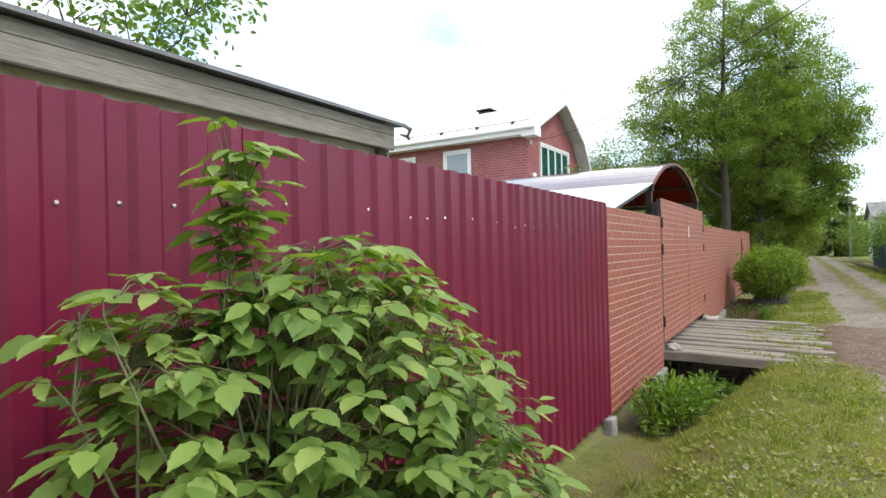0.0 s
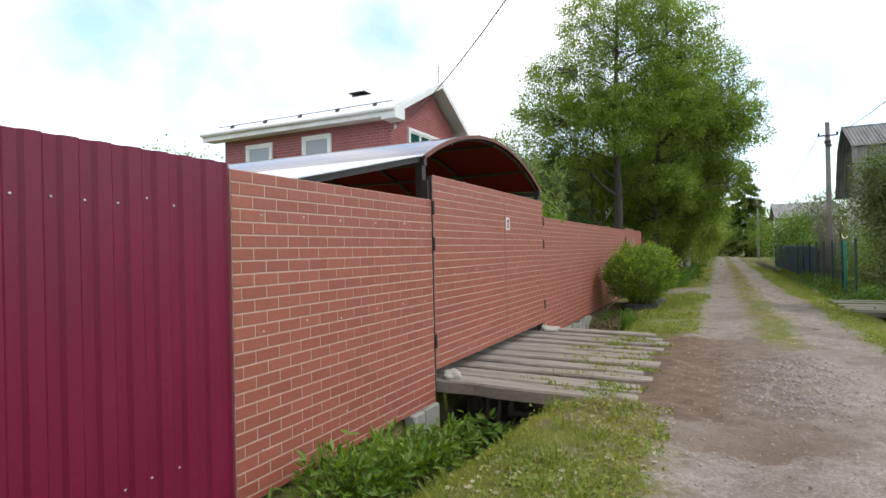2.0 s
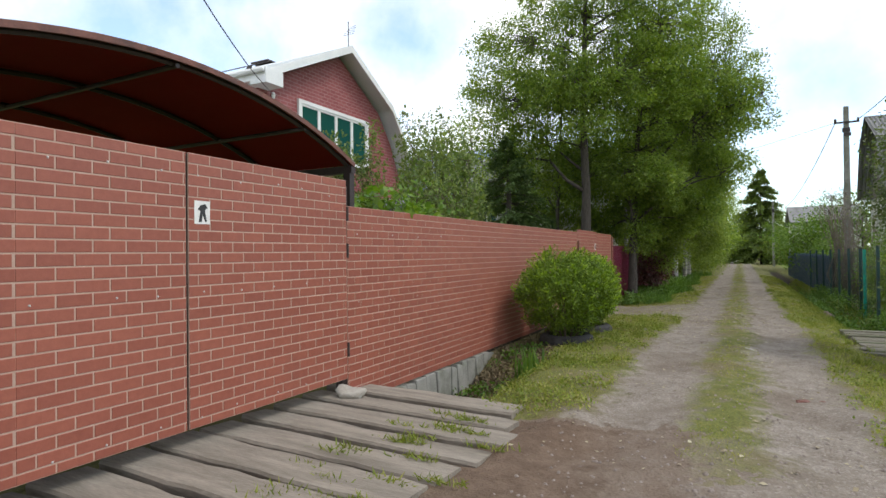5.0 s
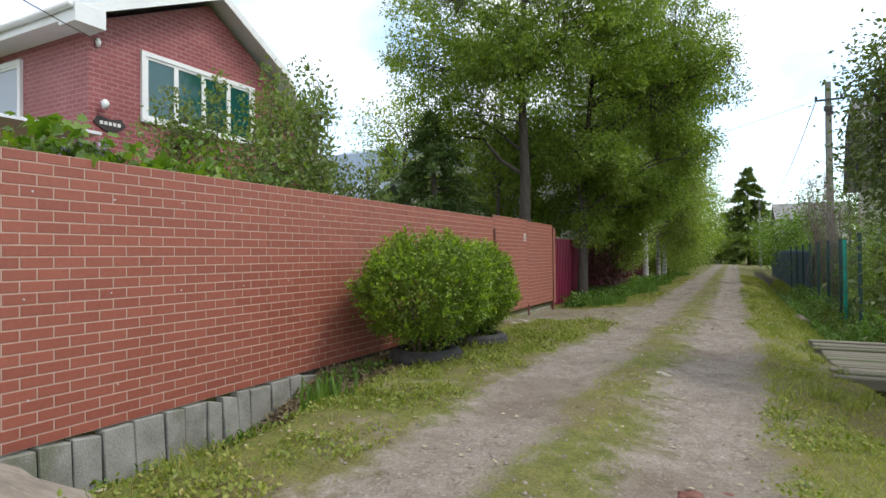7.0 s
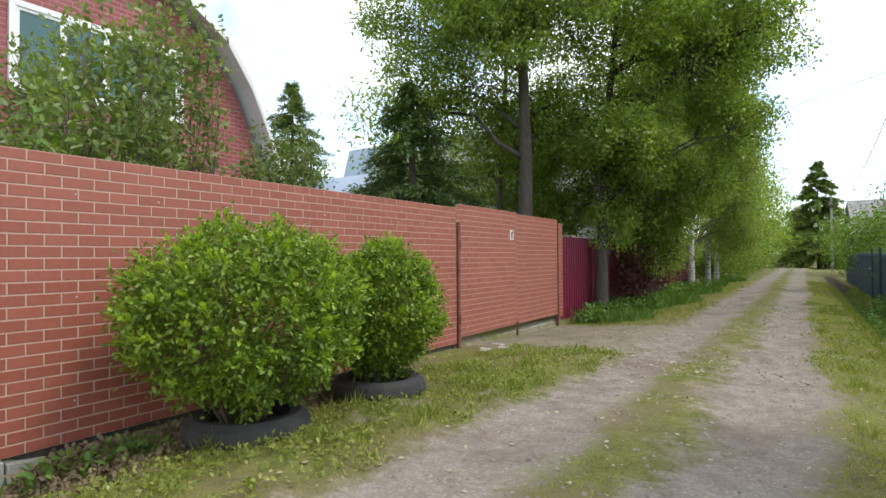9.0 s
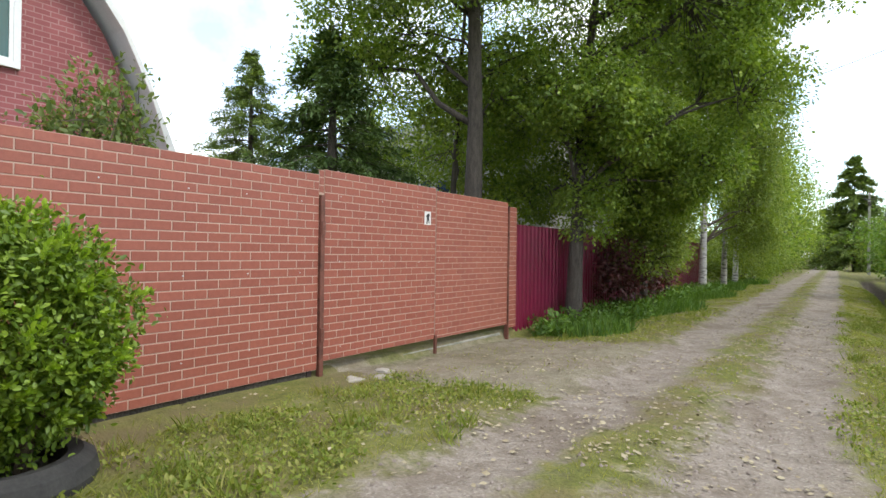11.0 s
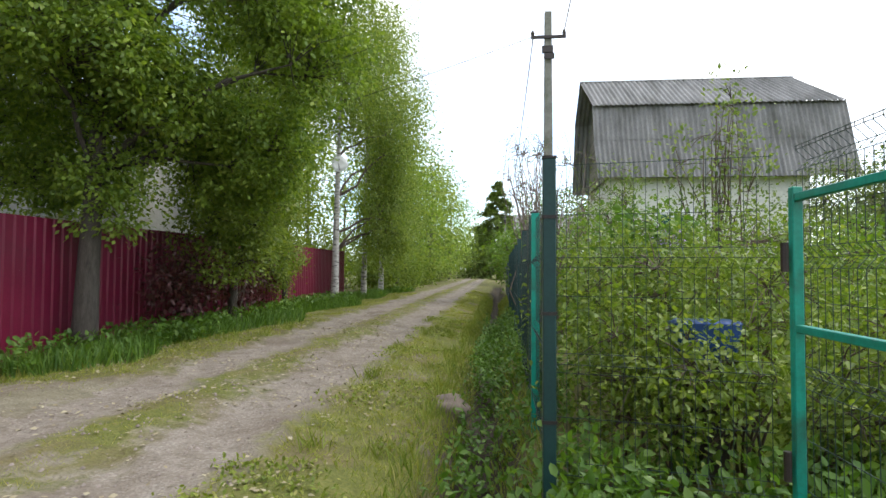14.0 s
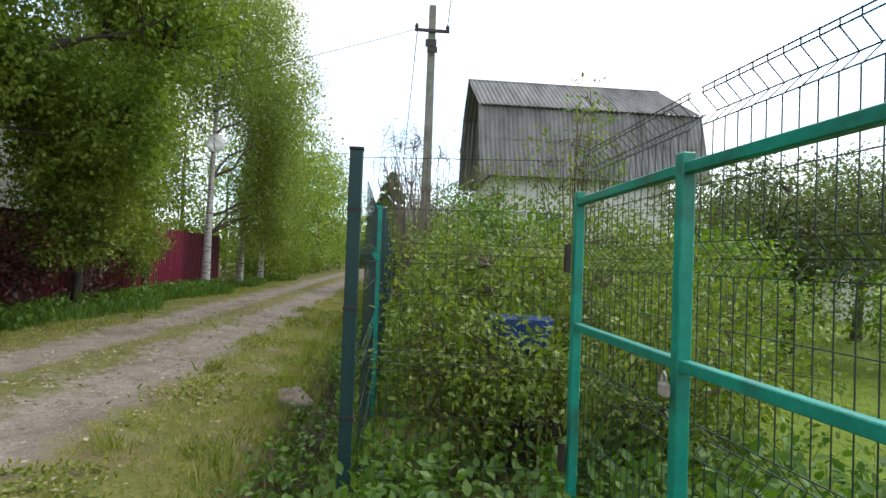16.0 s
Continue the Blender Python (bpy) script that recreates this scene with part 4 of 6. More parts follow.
for yy in (ARC_Y0 + 0.02, ARC_Y1 - 0.02):
    part("beam", Shape().box(-5.2, -0.1, yy - 0.035, yy + 0.035, ARC_Z - 0.09, ARC_Z - 0.012), M_dark, carport)
    for x in (-0.16, -2.6, -5.1):
        part("post", Shape().box(x - 0.04, x + 0.04, yy - 0.04, yy + 0.04, -0.1, ARC_Z - 0.09), M_dark, carport)
lean = thing("lean_to_roof", "pale metal lean-to roof beside the carport", "roof")
part("sheet", Shape().prism([(6.55, 1.94), (8.92, 2.475), (8.92, 2.487), (6.55, 1.952)], "x", -3.6, -0.10), M_roofwhite, lean)
# added dark sheet: the shade beneath the lean-to is painted by its colour
part("shade_sheet", Shape().prism([(6.57, 1.928), (8.86, 2.448), (8.86, 2.458), (6.57, 1.938)], "x", -3.58, -0.11), M_dark, lean, "added dark sheet painting the shade under the roof")
for x in (-0.16, -1.8, -3.5):
    part("rafter", Shape().prism([(6.6, 1.89), (8.88, 2.405), (8.88, 2.465), (6.6, 1.945)], "x", x - 0.02, x + 0.02), M_dark, lean)
    part("post", Shape().box(x - 0.03, x + 0.03, 6.62, 6.68, -0.1, 1.90), M_dark, lean)

# ---- shed behind the maroon fence ----
shed = thing("wooden_shed", "low grey shed with weathered timber fascia and felt roof", "shed")
part("wall", Shape().box(-7.5, -2.22, -4.5, 5.42, -0.05, 2.72), M_white, shed)
part("fascia", Shape().box(-2.06, -2.02, -4.7, 5.50, 2.68, 2.83), M_timber, shed, "grey weathered board", bevel=0.006)
part("fascia", Shape().box(-2.075, -2.03, -4.7, 5.52, 2.835, 2.93), M_timber, shed, "grey weathered board", bevel=0.006)
part("soffit", Shape().box(-2.22, -2.06, -4.7, 5.48, 2.72, 2.74), M_timber, shed)
part("end_board", Shape().box(-7.6, -2.08, 5.44, 5.48, 2.60, 2.92), M_timber, shed)
part("roof", Shape().prism([(-7.7, 3.62), (-1.96, 2.945), (-1.96, 2.975), (-7.7, 3.66)], "y", -4.8, 5.66), M_felt, shed, "grey roofing felt")
part("felt_flap", Shape().tube([(-1.98, 5.62, 2.96), (-1.95, 5.70, 2.93), (-2.0, 5.72, 2.86), (-2.06, 5.66, 2.88)], [0.02, 0.028, 0.022, 0.01], 6), M_felt, shed, smooth=True)


# ---- the red house ----
def window(parent, name, axis, at, a0, a1, z0, z1, panes, pane_mat, outward, frame_w=0.09):
    """A window on the wall plane axis = at, spanning a0..a1."""
    def bx(sh, u0, u1, w0, w1, d0, d1):
        lo_, hi_ = sorted((at + outward * d0, at + outward * d1))
        return sh.box(lo_, hi_, u0, u1, w0, w1) if axis == "x" else sh.box(u0, u1, lo_, hi_, w0, w1)
    win = part(name, bx(Shape(), a0, a1, z0, z1, -0.05, 0.012), M_white, parent)
    trim = Shape()
    bx(trim, a0 - frame_w, a0, z0 - frame_w, z1 + frame_w, 0.0, 0.06)
    bx(trim, a1, a1 + frame_w, z0 - frame_w, z1 + frame_w, 0.0, 0.06)
    bx(trim, a0, a1, z1, z1 + frame_w, 0.0, 0.06)
    bx(trim, a0, a1, z0 - frame_w, z0, 0.0, 0.07)
    part("window_trim", trim, M_white, win)
    w = (a1 - a0) / panes
    for k in range(panes):
        part("pane", bx(Shape(), a0 + k * w + 0.05, a0 + (k + 1) * w - 0.05, z0 + 0.05, z1 - 0.05, 0.013, 0.02), pane_mat, win)
        bars = Shape()
        bx(bars, a0 + k * w, a0 + k * w + 0.05, z0, z1, 0.012, 0.04)
        bx(bars, a0 + (k + 1) * w - 0.05, a0 + (k + 1) * w, z0, z1, 0.012, 0.04)
        bx(bars, a0 + k * w + 0.05, a0 + (k + 1) * w - 0.05, z0, z0 + 0.05, 0.012, 0.04)
        bx(bars, a0 + k * w + 0.05, a0 + (k + 1) * w - 0.05, z1 - 0.05, z1, 0.012, 0.04)
        part("window_frame", bars, M_white, win)
    return win


house = thing("brick_house", "two-storey red brick house with a pale roof and white trim", "house")
GX_ = -5.62
gable = [(17.42, -0.1), (17.42, 5.38), (19.95, 6.62), (21.75, 5.52), (22.35, 4.72), (22.80, 3.80), (23.2, 2.7), (23.4, -0.1)]
part("wall", Shape().prism(gable, "x", -12.0, GX_), M_siding, house, "red brick-patterned siding")
outer = [(17.02, 5.30), (19.95, 6.72), (21.85, 5.60), (22.47, 4.78), (22.93, 3.84), (23.45, 2.35)]
upper = [(y, z + 0.13) for y, z in outer]
upper[0], upper[-1] = (16.98, 5.47), (23.58, 2.42)
part("roof", Shape().prism(outer + upper[::-1], "x", -12.5, -5.22), M_roofwhite, house, "pale metal roofing")
part("verge_board", Shape().prism([(y, z - 0.06) for y, z in outer[1:]] + [(y, z - 0.01) for y, z in upper[1:][::-1]], "x", -5.218, -5.185), M_white, house, "white painted board")
part("verge_board", Shape().prism([(17.0, 5.24), (19.95, 6.66), (19.95, 6.84), (17.0, 5.42)], "x", -5.218, -5.185), M_white, house, "white painted board")
part("eave_box", Shape().box(-12.5, -5.2, 16.94, 17.02, 5.20, 5.46).box(-12.5, -5.62, 17.02, 17.42, 5.22, 5.27), M_white, house, "white eaves box", bevel=0.004)
part("eave_return", Shape().box(-5.62, -5.16, 16.93, 17.44, 5.12, 5.44), M_white, house, "white eaves box", bevel=0.004)
part("gutter", Shape().tube([(-12.5, 16.89, 5.40), (-5.2, 16.89, 5.38)], 0.06, 8), M_white, house, smooth=True)
window(house, "window", "x", GX_, 18.46, 21.08, 3.92, 5.08, 4, M_pane, 1)
window(house, "window", "y", 17.42, -8.66, -7.76, 3.75, 4.96, 1, M_panegrey, -1)
window(house, "window", "y", 17.42, -10.95, -10.03, 3.75, 4.92, 1, M_panegrey, -1)
for x in (-11.6, -10.2, -8.8, -7.4, -6.1):
    part("snow_guard", Shape().prism([(17.28, 5.56), (17.40, 5.62), (17.42, 5.76), (17.36, 5.72)], "x", x - 0.05, x + 0.05), M_dark, house)
part("snow_rail", Shape().tube([(-12.2, 17.36, 5.72), (-5.5, 17.36, 5.72)], 0.012, 5), M_dark, house)
chim = part("chimney", Shape().box(-8.85, -8.35, 20.2, 20.7, 6.0, 6.98), M_dark, house, "dark capped chimney", bevel=0.01)
part("chimney_cap", Shape().box(-8.93, -8.27, 20.12, 20.78, 7.04, 7.08).box(-8.8, -8.75, 20.25, 20.3, 6.98, 7.04).box(-8.45, -8.4, 20.6, 20.65, 6.98, 7.04), M_dark, chim)
ant = thing("aerial", "thin metal aerial on the roof ridge", "antenna", at=(-5.35, 20.0, 6.75))
part("mast", Shape().tube([(0, 0, 0), (0, 0, 0.75)], 0.012, 5), M_dark, ant)
for k in range(5):
    part("rod", Shape().tube([(-0.18 + 0.02 * k, 0.05 * k, 0.42 + 0.07 * k), (0.18 - 0.02 * k, 0.05 * k, 0.42 + 0.07 * k)], 0.005, 4), M_dark, ant)
lamp = thing("wall_lamp", "small white lantern on the brick gable", "lamp", at=(GX_, 17.62, 4.02))
part("bracket", Shape().tube([(0, 0, 0), (0.1, 0, 0.03), (0.14, 0, 0)], 0.012, 6), M_white, lamp)
part("shade", Shape().tube([(0.14, 0, 0.02), (0.14, 0, -0.04), (0.14, 0, -0.13)], [0.03, 0.07, 0.05], 10), M_white, lamp, smooth=True)
plate = thing("house_plate", "dark ornate name plate on the brick gable", "sign", at=(GX_, 17.78, 3.66))
part("board", Shape().prism([(-0.30, 0.0), (-0.2, 0.12), (0.0, 0.08), (0.2, 0.12), (0.30, 0.0), (0.16, -0.10), (0.0, -0.16), (-0.16, -0.10)], "x", 0.0, 0.025), M_dark, plate)
for k in range(-2, 3):
    part("mark", Shape().box(0.0255, 0.03, k * 0.08 - 0.028, k * 0.08 + 0.028, -0.03, 0.03), M_paper, plate)
insul = thing("cable_holder", "white cable insulator under the eaves", "insulator", at=(GX_, 17.55, 4.98))
part("cup", Shape().tube([(0, 0, 0), (0.06, 0, 0), (0.06, 0, 0.05), (0.06, 0, 0.12)], [0.015, 0.03, 0.05, 0.03], 8), M_white, insul, smooth=True)
porch = thing("porch_roof", "small pale porch roof by the house corner", "roof")
part("sheet", Shape().box(-7.2, -4.9, 15.6, 17.2, 3.28, 3.33), M_roofwhite, porch)
for x in (-7.1, -5.0):
    part("post", Shape().box(x - 0.05, x + 0.05, 15.65, 15.75, -0.1, 3.28), M_dark, porch)


# ---- other houses ----
def plain_house(label, x0, x1, y0, y1, eave, ridge, wall_m, roof_m, along="x", windows=()):
    th = thing("house", label, "house")
    part("wall", Shape().box(x0, x1, y0, y1, -0.3, eave), wall_m, th)
    if along == "x":
        m_, e = (y0 + y1) / 2, 0.35
        part("roof", Shape().prism([(y0 - e, eave - 0.1), (m_, ridge), (y1 + e, eave - 0.1), (y1 + e, eave + 0.04), (m_, ridge + 0.14), (y0 - e, eave + 0.04)], "x", x0 - 0.3, x1 + 0.3), roof_m, th)
        part("gable", Shape().prism([(y0, eave), (m_, ridge - 0.02), (y1, eave)], "x", x0 + 0.02, x1 - 0.02), wall_m, th)
    else:
        m_, e = (x0 + x1) / 2, 0.35
        part("roof", Shape().prism([(x0 - e, eave - 0.1), (m_, ridge), (x1 + e, eave - 0.1), (x1 + e, eave + 0.04), (m_, ridge + 0.14), (x0 - e, eave + 0.04)], "y", y0 - 0.3, y1 + 0.3), roof_m, th)
        part("gable", Shape().prism([(x0, eave), (m_, ridge - 0.02), (x1, eave)], "y", y0 + 0.02, y1 - 0.02), wall_m, th)
    for ax, at, a0, a1, z0, z1, out_ in windows:
        window(th, "window", ax, at, a0, a1, z0, z1, 2, M_pane, out_, 0.12)
    return th


plain_house("white brick house half hidden behind trees", -9.5, -2.6, 33.0, 41.0, 4.6, 6.6, M_whitebrick, M_slate, "x", (("y", 33.0, -4.45, -3.55, 2.35, 3.55, -1), ("y", 33.0, -7.6, -6.6, 2.2, 3.6, -1)))
blue = thing("house", "blue-grey metal-clad house with a steep roof", "house")
part("wall", Shape().box(-20.0, -10.0, 40.5, 47.0, -0.3, 4.6), M_bluemetal, blue)
part("roof", Shape().prism([(40.2, 4.5), (41.3, 7.9), (43.8, 8.6), (46.3, 7.9), (47.4, 4.5)], "x", -19.4, -10.5), M_bluemetal, blue, "blue-grey metal sheets")
plain_house("grey garden house far down the lane", 7.2, 11.5, 60, 66, 3.6, 4.9, M_whitebrick, M_slate, "x", (("y", 60.0, 8.2, 9.4, 1.6, 2.8, -1),))
plain_house("pale house beyond the red house", -9.8, -7.2, 27.6, 31.0, 3.0, 3.9, M_whitebrick, M_bluemetal, "x")


def corrugated(p0, p1, q0, q1, pitch=0.16, amp=0.026, steps=6):
    """A wavy sheet between the lines p0-p1 (top) and q0-q1 (foot)."""
    p0, p1, q0, q1 = map(Vector, (p0, p1, q0, q1))
    nrm = (p1 - p0).cross(q0 - p0).normalized()
    n = int((p1 - p0).length / pitch * steps)
    verts, faces = [], []
    for off in (0.0, -0.008):
        for a, b in ((p0, p1), (q0, q1)):
            for k in range(n + 1):
                t = k / n
                verts.append(a.lerp(b, t) + nrm * (amp * math.sin(2 * math.pi * t * n / steps) + off))
    m = n + 1
    for k in range(n):
        faces += [(k, k + 1, m + k + 1, m + k), (2 * m + k, 3 * m + k, 3 * m + k + 1, 2 * m + k + 1), (k, 2 * m + k, 2 * m + k + 1, k + 1), (m + k, m + k + 1, 3 * m + k + 1, 3 * m + k)]
    return Shape().add(verts, faces)


dacha = thing("garden_house", "white brick garden house with a grey corrugated gambrel roof", "house")
DX0, DX1 = 8.95, 16.1
part("wall", Shape().box(DX0 + 0.55, DX1 - 0.4, 39.9, 44.6, -0.3, 4.1), M_whitebrick, dacha, "white brick wall")
gam = [(39.75, 4.05), (40.25, 6.55), (41.6, 7.70), (43.0, 6.55), (43.6, 4.05)]
part("gable_wall", Shape().prism(gam, "x", DX0 + 0.45, DX1 - 0.3), M_timber, dacha, "dark timber gable")
for a, b in ((DX0 - 0.15, 12.4), (12.36, DX1)):
    low = b + 0.2 if b < 13 else b + 0.9
    part("roof_sheet", corrugated((a, 41.62, 7.80), (b, 41.62, 7.80), (a + 0.2, 40.05, 6.52), (low, 40.05, 6.52)), M_slate, dacha)
    part("roof_sheet", corrugated((a + 0.2, 40.20, 6.56), (low, 40.20, 6.56), (a + 0.2, 39.83, 5.30), (low, 39.83, 5.30)), M_slate, dacha)
    part("roof_sheet", corrugated((a + 0.2, 39.86, 5.34), (low, 39.86, 5.34), (a + 0.25, 39.42, 4.00), (low, 39.42, 4.00)), M_slate, dacha)
    part("roof_sheet", corrugated((a, 41.62, 7.80), (b, 41.62, 7.80), (a, 43.1, 6.52), (b, 43.1, 6.52)), M_slate, dacha)
    part("roof_sheet", corrugated((a, 43.0, 6.55), (b, 43.0, 6.55), (a, 43.9, 4.0), (b, 43.9, 4.0)), M_slate, dacha)
part("ridge_cap", Shape().tube([(DX0 - 0.15, 41.62, 7.80), (DX1, 41.62, 7.80)], 0.05, 6), M_slate, dacha)
window(dacha, "window", "y", 39.9, 11.0, 12.0, 1.6, 2.9, 2, M_pane, -1)


# ---- poles and cables ----
def power_pole(foot, top, group="poles along the lane"):
    th = thing("utility_pole", "grey concrete power pole with a crossarm", "pole", group, at=foot)
    h = top - foot[2]
    part("shaft", Shape().add([(sx * w, sy * w, z) for z, w in ((-0.3, 0.115), (h, 0.075)) for sx, sy in ((-1, -1), (1, -1), (1, 1), (-1, 1))], [(0, 1, 5, 4), (1, 2, 6, 5), (2, 3, 7, 6), (3, 0, 4, 7), (4, 5, 6, 7), (3, 2, 1, 0)]), M_concrete, th, bevel=0.01)
    part("crossarm", Shape().box(-0.38, 0.38, -0.13, -0.08, h - 0.62, h - 0.56), M_dark, th, "dark steel bar")
    for x in (-0.34, 0.34):
        part("insulator", Shape().tube([(x, -0.1, h - 0.56), (x, -0.1, h - 0.50), (x, -0.1, h - 0.44)], [0.03, 0.045, 0.02], 8), M_dark, th)
    part("bracket", Shape().box(-0.14, 0.10, -0.16, -0.09, h - 0.95, h - 0.80).box(-0.10, 0.12, -0.2, -0.16, h - 1.1, h - 0.98), M_dark, th)
    return th


power_pole((6.97, 33.4, -0.15), 6.72)
power_pole((6.45, 75.0, -0.15), 6.5)


def cable(a, b, sag, r=0.009, label="thin black overhead cable"):
    th = thing("overhead_cable", label, "cable", "overhead cables")
    a, b = Vector(a), Vector(b)
    part("wire", Shape().tube([a.lerp(b, k / 20) - Vector((0, 0, 4 * sag * (k / 20) * (1 - k / 20))) for k in range(21)], r, 4), M_cable, th)


cable((6.65, 33.3, 6.2), (6.2, 74.9, 6.0), 1.5, 0.014)
cable((7.3, 33.3, 6.2), (5.3, -8, 6.2), 1.2, 0.011)
cable((-5.56, 17.55, 5.06), (8.4, -0.5, 5.6), 1.1, 0.008)
cable((6.65, 33.3, 6.15), (-3.0, 36.0, 4.3), 0.1, 0.007)


# ---- green wire fence and gate ----
def panel_wire(points, r=0.0016):
    return Shape().tube(points, r, 4, cap=False)


FOLDS = ((1.52, 0.045), (1.11, 0.04), (0.62, 0.04), (0.12, 0.04))


def folded(z_top, z_bot):
    """Heights and outward bends of an upright wire."""
    out = [(z_bot, 0.0)]
    for z, d in FOLDS[::-1]:
        if z_bot + 0.06 < z < z_top - 0.03:
            out += [(z - 0.045, 0.0), (z, d), (z + 0.045, 0.0)]
    return out + [(z_top, 0.0)]


def wire_panel(name, label, start, end, z_bot, z_top, side, step=0.05):
    """A welded wire panel with folded ribs from start to end in plan; side: the way the folds stand out."""
    th = thing(name, label, "fence")
    s, e = Vector((*start, 0)), Vector((*end, 0))
    d = (e - s).normalized()
    sd = Vector((*side, 0))
    prof = folded(z_top, z_bot)
    me = panel_wire([sd * o + Vector((0, 0, z)) for z, o in prof]).mesh("upright_wire", M_wire)
    for k in range(int((e - s).length / step) + 1):
        o = part("upright_wire", me, None, th)
        o.location = s + d * (k * step)
    hs = [(z_top - 0.005, 0.0), (z_bot + 0.01, 0.0)]
    for z, o in FOLDS:
        if z_bot + 0.06 < z < z_top - 0.03:
            hs += [(z - 0.045, 0.0), (z, o), (z + 0.045, 0.0)]
    hs += [(z, 0.0) for z in (1.31, 0.93, 0.37) if z_bot < z < z_top]
    for z, o in hs:
        part("cross_wire", panel_wire([s + sd * (o - 0.004) + Vector((0, 0, z)), e + sd * (o - 0.004) + Vector((0, 0, z))], 0.0019), M_wire, th)
    return th


def square_post(name, label, x, y, z0, z1, w, material, cap=True, group=""):
    th = thing(name, label, "post", group, at=(x, y, z0))
    part("shaft", Shape().box(-w / 2, w / 2, -w / 2, w / 2, -0.3, z1 - z0), material, th, bevel=0.004)
    if cap:
        part("cap", Shape().box(-w / 2 - 0.003, w / 2 + 0.003, -w / 2 - 0.003, w / 2 + 0.003, z1 - z0 + 0.001, z1 - z0 + 0.012), M_dark, th)
    return th


square_post("fence_post", "dark green steel fence post with a flat cap", 6.15, 23.6, -0.1, 1.575, 0.06, M_dkgreen)
for z in (1.30, 0.85, 0.35, 0.0):
    band_ = thing("fence_clamp", "dark steel clamp on the fence post", "clamp", "clamps on the post", at=(6.15, 23.6, z))
    part("band", Shape().box(-0.034, 0.034, -0.034, 0.034, -0.008, 0.008), M_dark, band_)
wire_panel("wire_fence_panel", "dark green welded wire fence panel with folded ribs", (6.18, 23.6), (7.08, 23.44), -0.12, 1.55, (0.0, -1.0))
wire_panel("wire_gate_mesh", "dark green welded wire mesh on the narrow teal leaf", (7.165, 23.42), (7.165, 22.5), 0.03, 1.585, (1.0, 0.0))
wire_panel("wire_gate_mesh", "dark green welded wire mesh on the wide teal leaf", (7.168, 22.45), (7.318, 19.9), 0.03, 1.585, (1.0, 0.06))
tg = thing("teal_gate", "teal painted steel gate frame with a padlock", "gate")
for y0, y1, nm in ((23.33, 23.39, "upright"), (22.43, 22.49, "upright")):
    part(nm, Shape().box(7.11, 7.15, y0 + 0.009, y1 - 0.009, -0.15, 1.40), M_teal, tg, bevel=0.004)
for z in (0.07, 0.82, 1.355):
    part("rail", Shape().box(7.114, 7.146, 22.481, 23.339, z - 0.016, z + 0.016), M_teal, tg, bevel=0.003)
# the wide leaf stands a little open
leaf_turn = pose(7.13, 22.43, 0, rz=3.4)
for z in (0.07, 0.82, 1.355):
    r_ = part("rail", Shape().box(-0.016, 0.016, -2.5, 0.009, z - 0.016, z + 0.016), M_teal, tg, bevel=0.003)
    r_.matrix_local = leaf_turn
r_ = part("upright", Shape().box(-0.02, 0.02, -2.55, -2.505, -0.15, 1.40), M_teal, tg, bevel=0.004)
r_.matrix_local = leaf_turn
for z in (0.2, 1.05):
    part("hinge", Shape().tube([(7.085, 23.36, z), (7.085, 23.36, z + 0.12)], 0.016, 8), M_dark, tg)
lock = thing("padlock", "brass padlock hanging on the gate latch", "lock", at=(7.085, 22.46, 0.75))
part("body", Shape().box(-0.010, 0.010, -0.02, 0.02, -0.018, 0.02), M_palestone, lock, bevel=0.005)
part("shackle", Shape().tube([(0, -0.012, 0.018), (0, -0.012, 0.04), (0, 0, 0.05), (0, 0.012, 0.04), (0, 0.012, 0.018)], 0.004, 6), M_steel, lock)

# the line of fence posts along the lane
square_post("fence_post", "teal steel fence post beside the lane", 6.2, 25.45, -0.2, 1.50, 0.065, M_teal)
square_post("fence_post", "dark blue-green steel fence post", 6.22, 26.1, -0.2, 1.52, 0.07, M_dkgreen)
for i, y in enumerate((27.9, 29.7, 31.6, 33.6, 35.7, 38.0)):
    square_post("fence_post", "dark blue-green steel fence post", 6.22, y, -0.2, 1.52 - 0.01 * i, 0.06, M_dkgreen, group="posts along the lane")
for y0, y1, z1 in ((28.0, 29.6, 1.35), (29.8, 31.5, 1.38)):
    wire_panel("wire_fence_panel", "dark welded wire fence panel along the lane", (6.22, y0), (6.22, y1), -0.1, z1, (-1.0, 0.0), 0.1)
wire_panel("wire_fence_panel", "dark welded wire fence panel along the lane", (6.2, 23.7), (6.2, 27.8), -0.1, 1.45, (-1.0, 0.0), 0.06)
for y0 in np.arange(32.0, 52, 2.0):
    pf = thing("picket_fence", "dark blue wooden picket fence along the lane", "fence", "picket fences along the lane", at=(6.25, float(y0), -0.15))
    for k in range(13):
        h = 1.42 + RNG.normal() * 0.03
        part("picket", Shape().add([(0, k * 0.15, 0), (0.02, k * 0.15, 0), (0.02, k * 0.15 + 0.1, 0), (0, k * 0.15 + 0.1, 0), (0, k * 0.15, h), (0.02, k * 0.15, h), (0.02, k * 0.15 + 0.1, h), (0, k * 0.15 + 0.1, h), (0.01, k * 0.15 + 0.05, h + 0.06)],
                                   [(3, 2, 1, 0), (0, 1, 5, 4), (1, 2, 6, 5), (2, 3, 7, 6), (3, 0, 4, 7), (4, 5, 8), (5, 6, 8), (6, 7, 8), (7, 4, 8)]), M_bluepaint, pf)
    for z in (0.35, 1.1):
        part("rail", Shape().box(0.022, 0.06, 0, 1.98, z, z + 0.06), M_bluepaint, pf)
    part("post", Shape().box(0.06, 0.13, 0.0, 0.07, -0.2, 1.35), M_dark, pf)
barrel = thing("plastic_crate", "blue plastic crate among garden shrubs", "crate", at=(7.12, 24.42, 0.10))
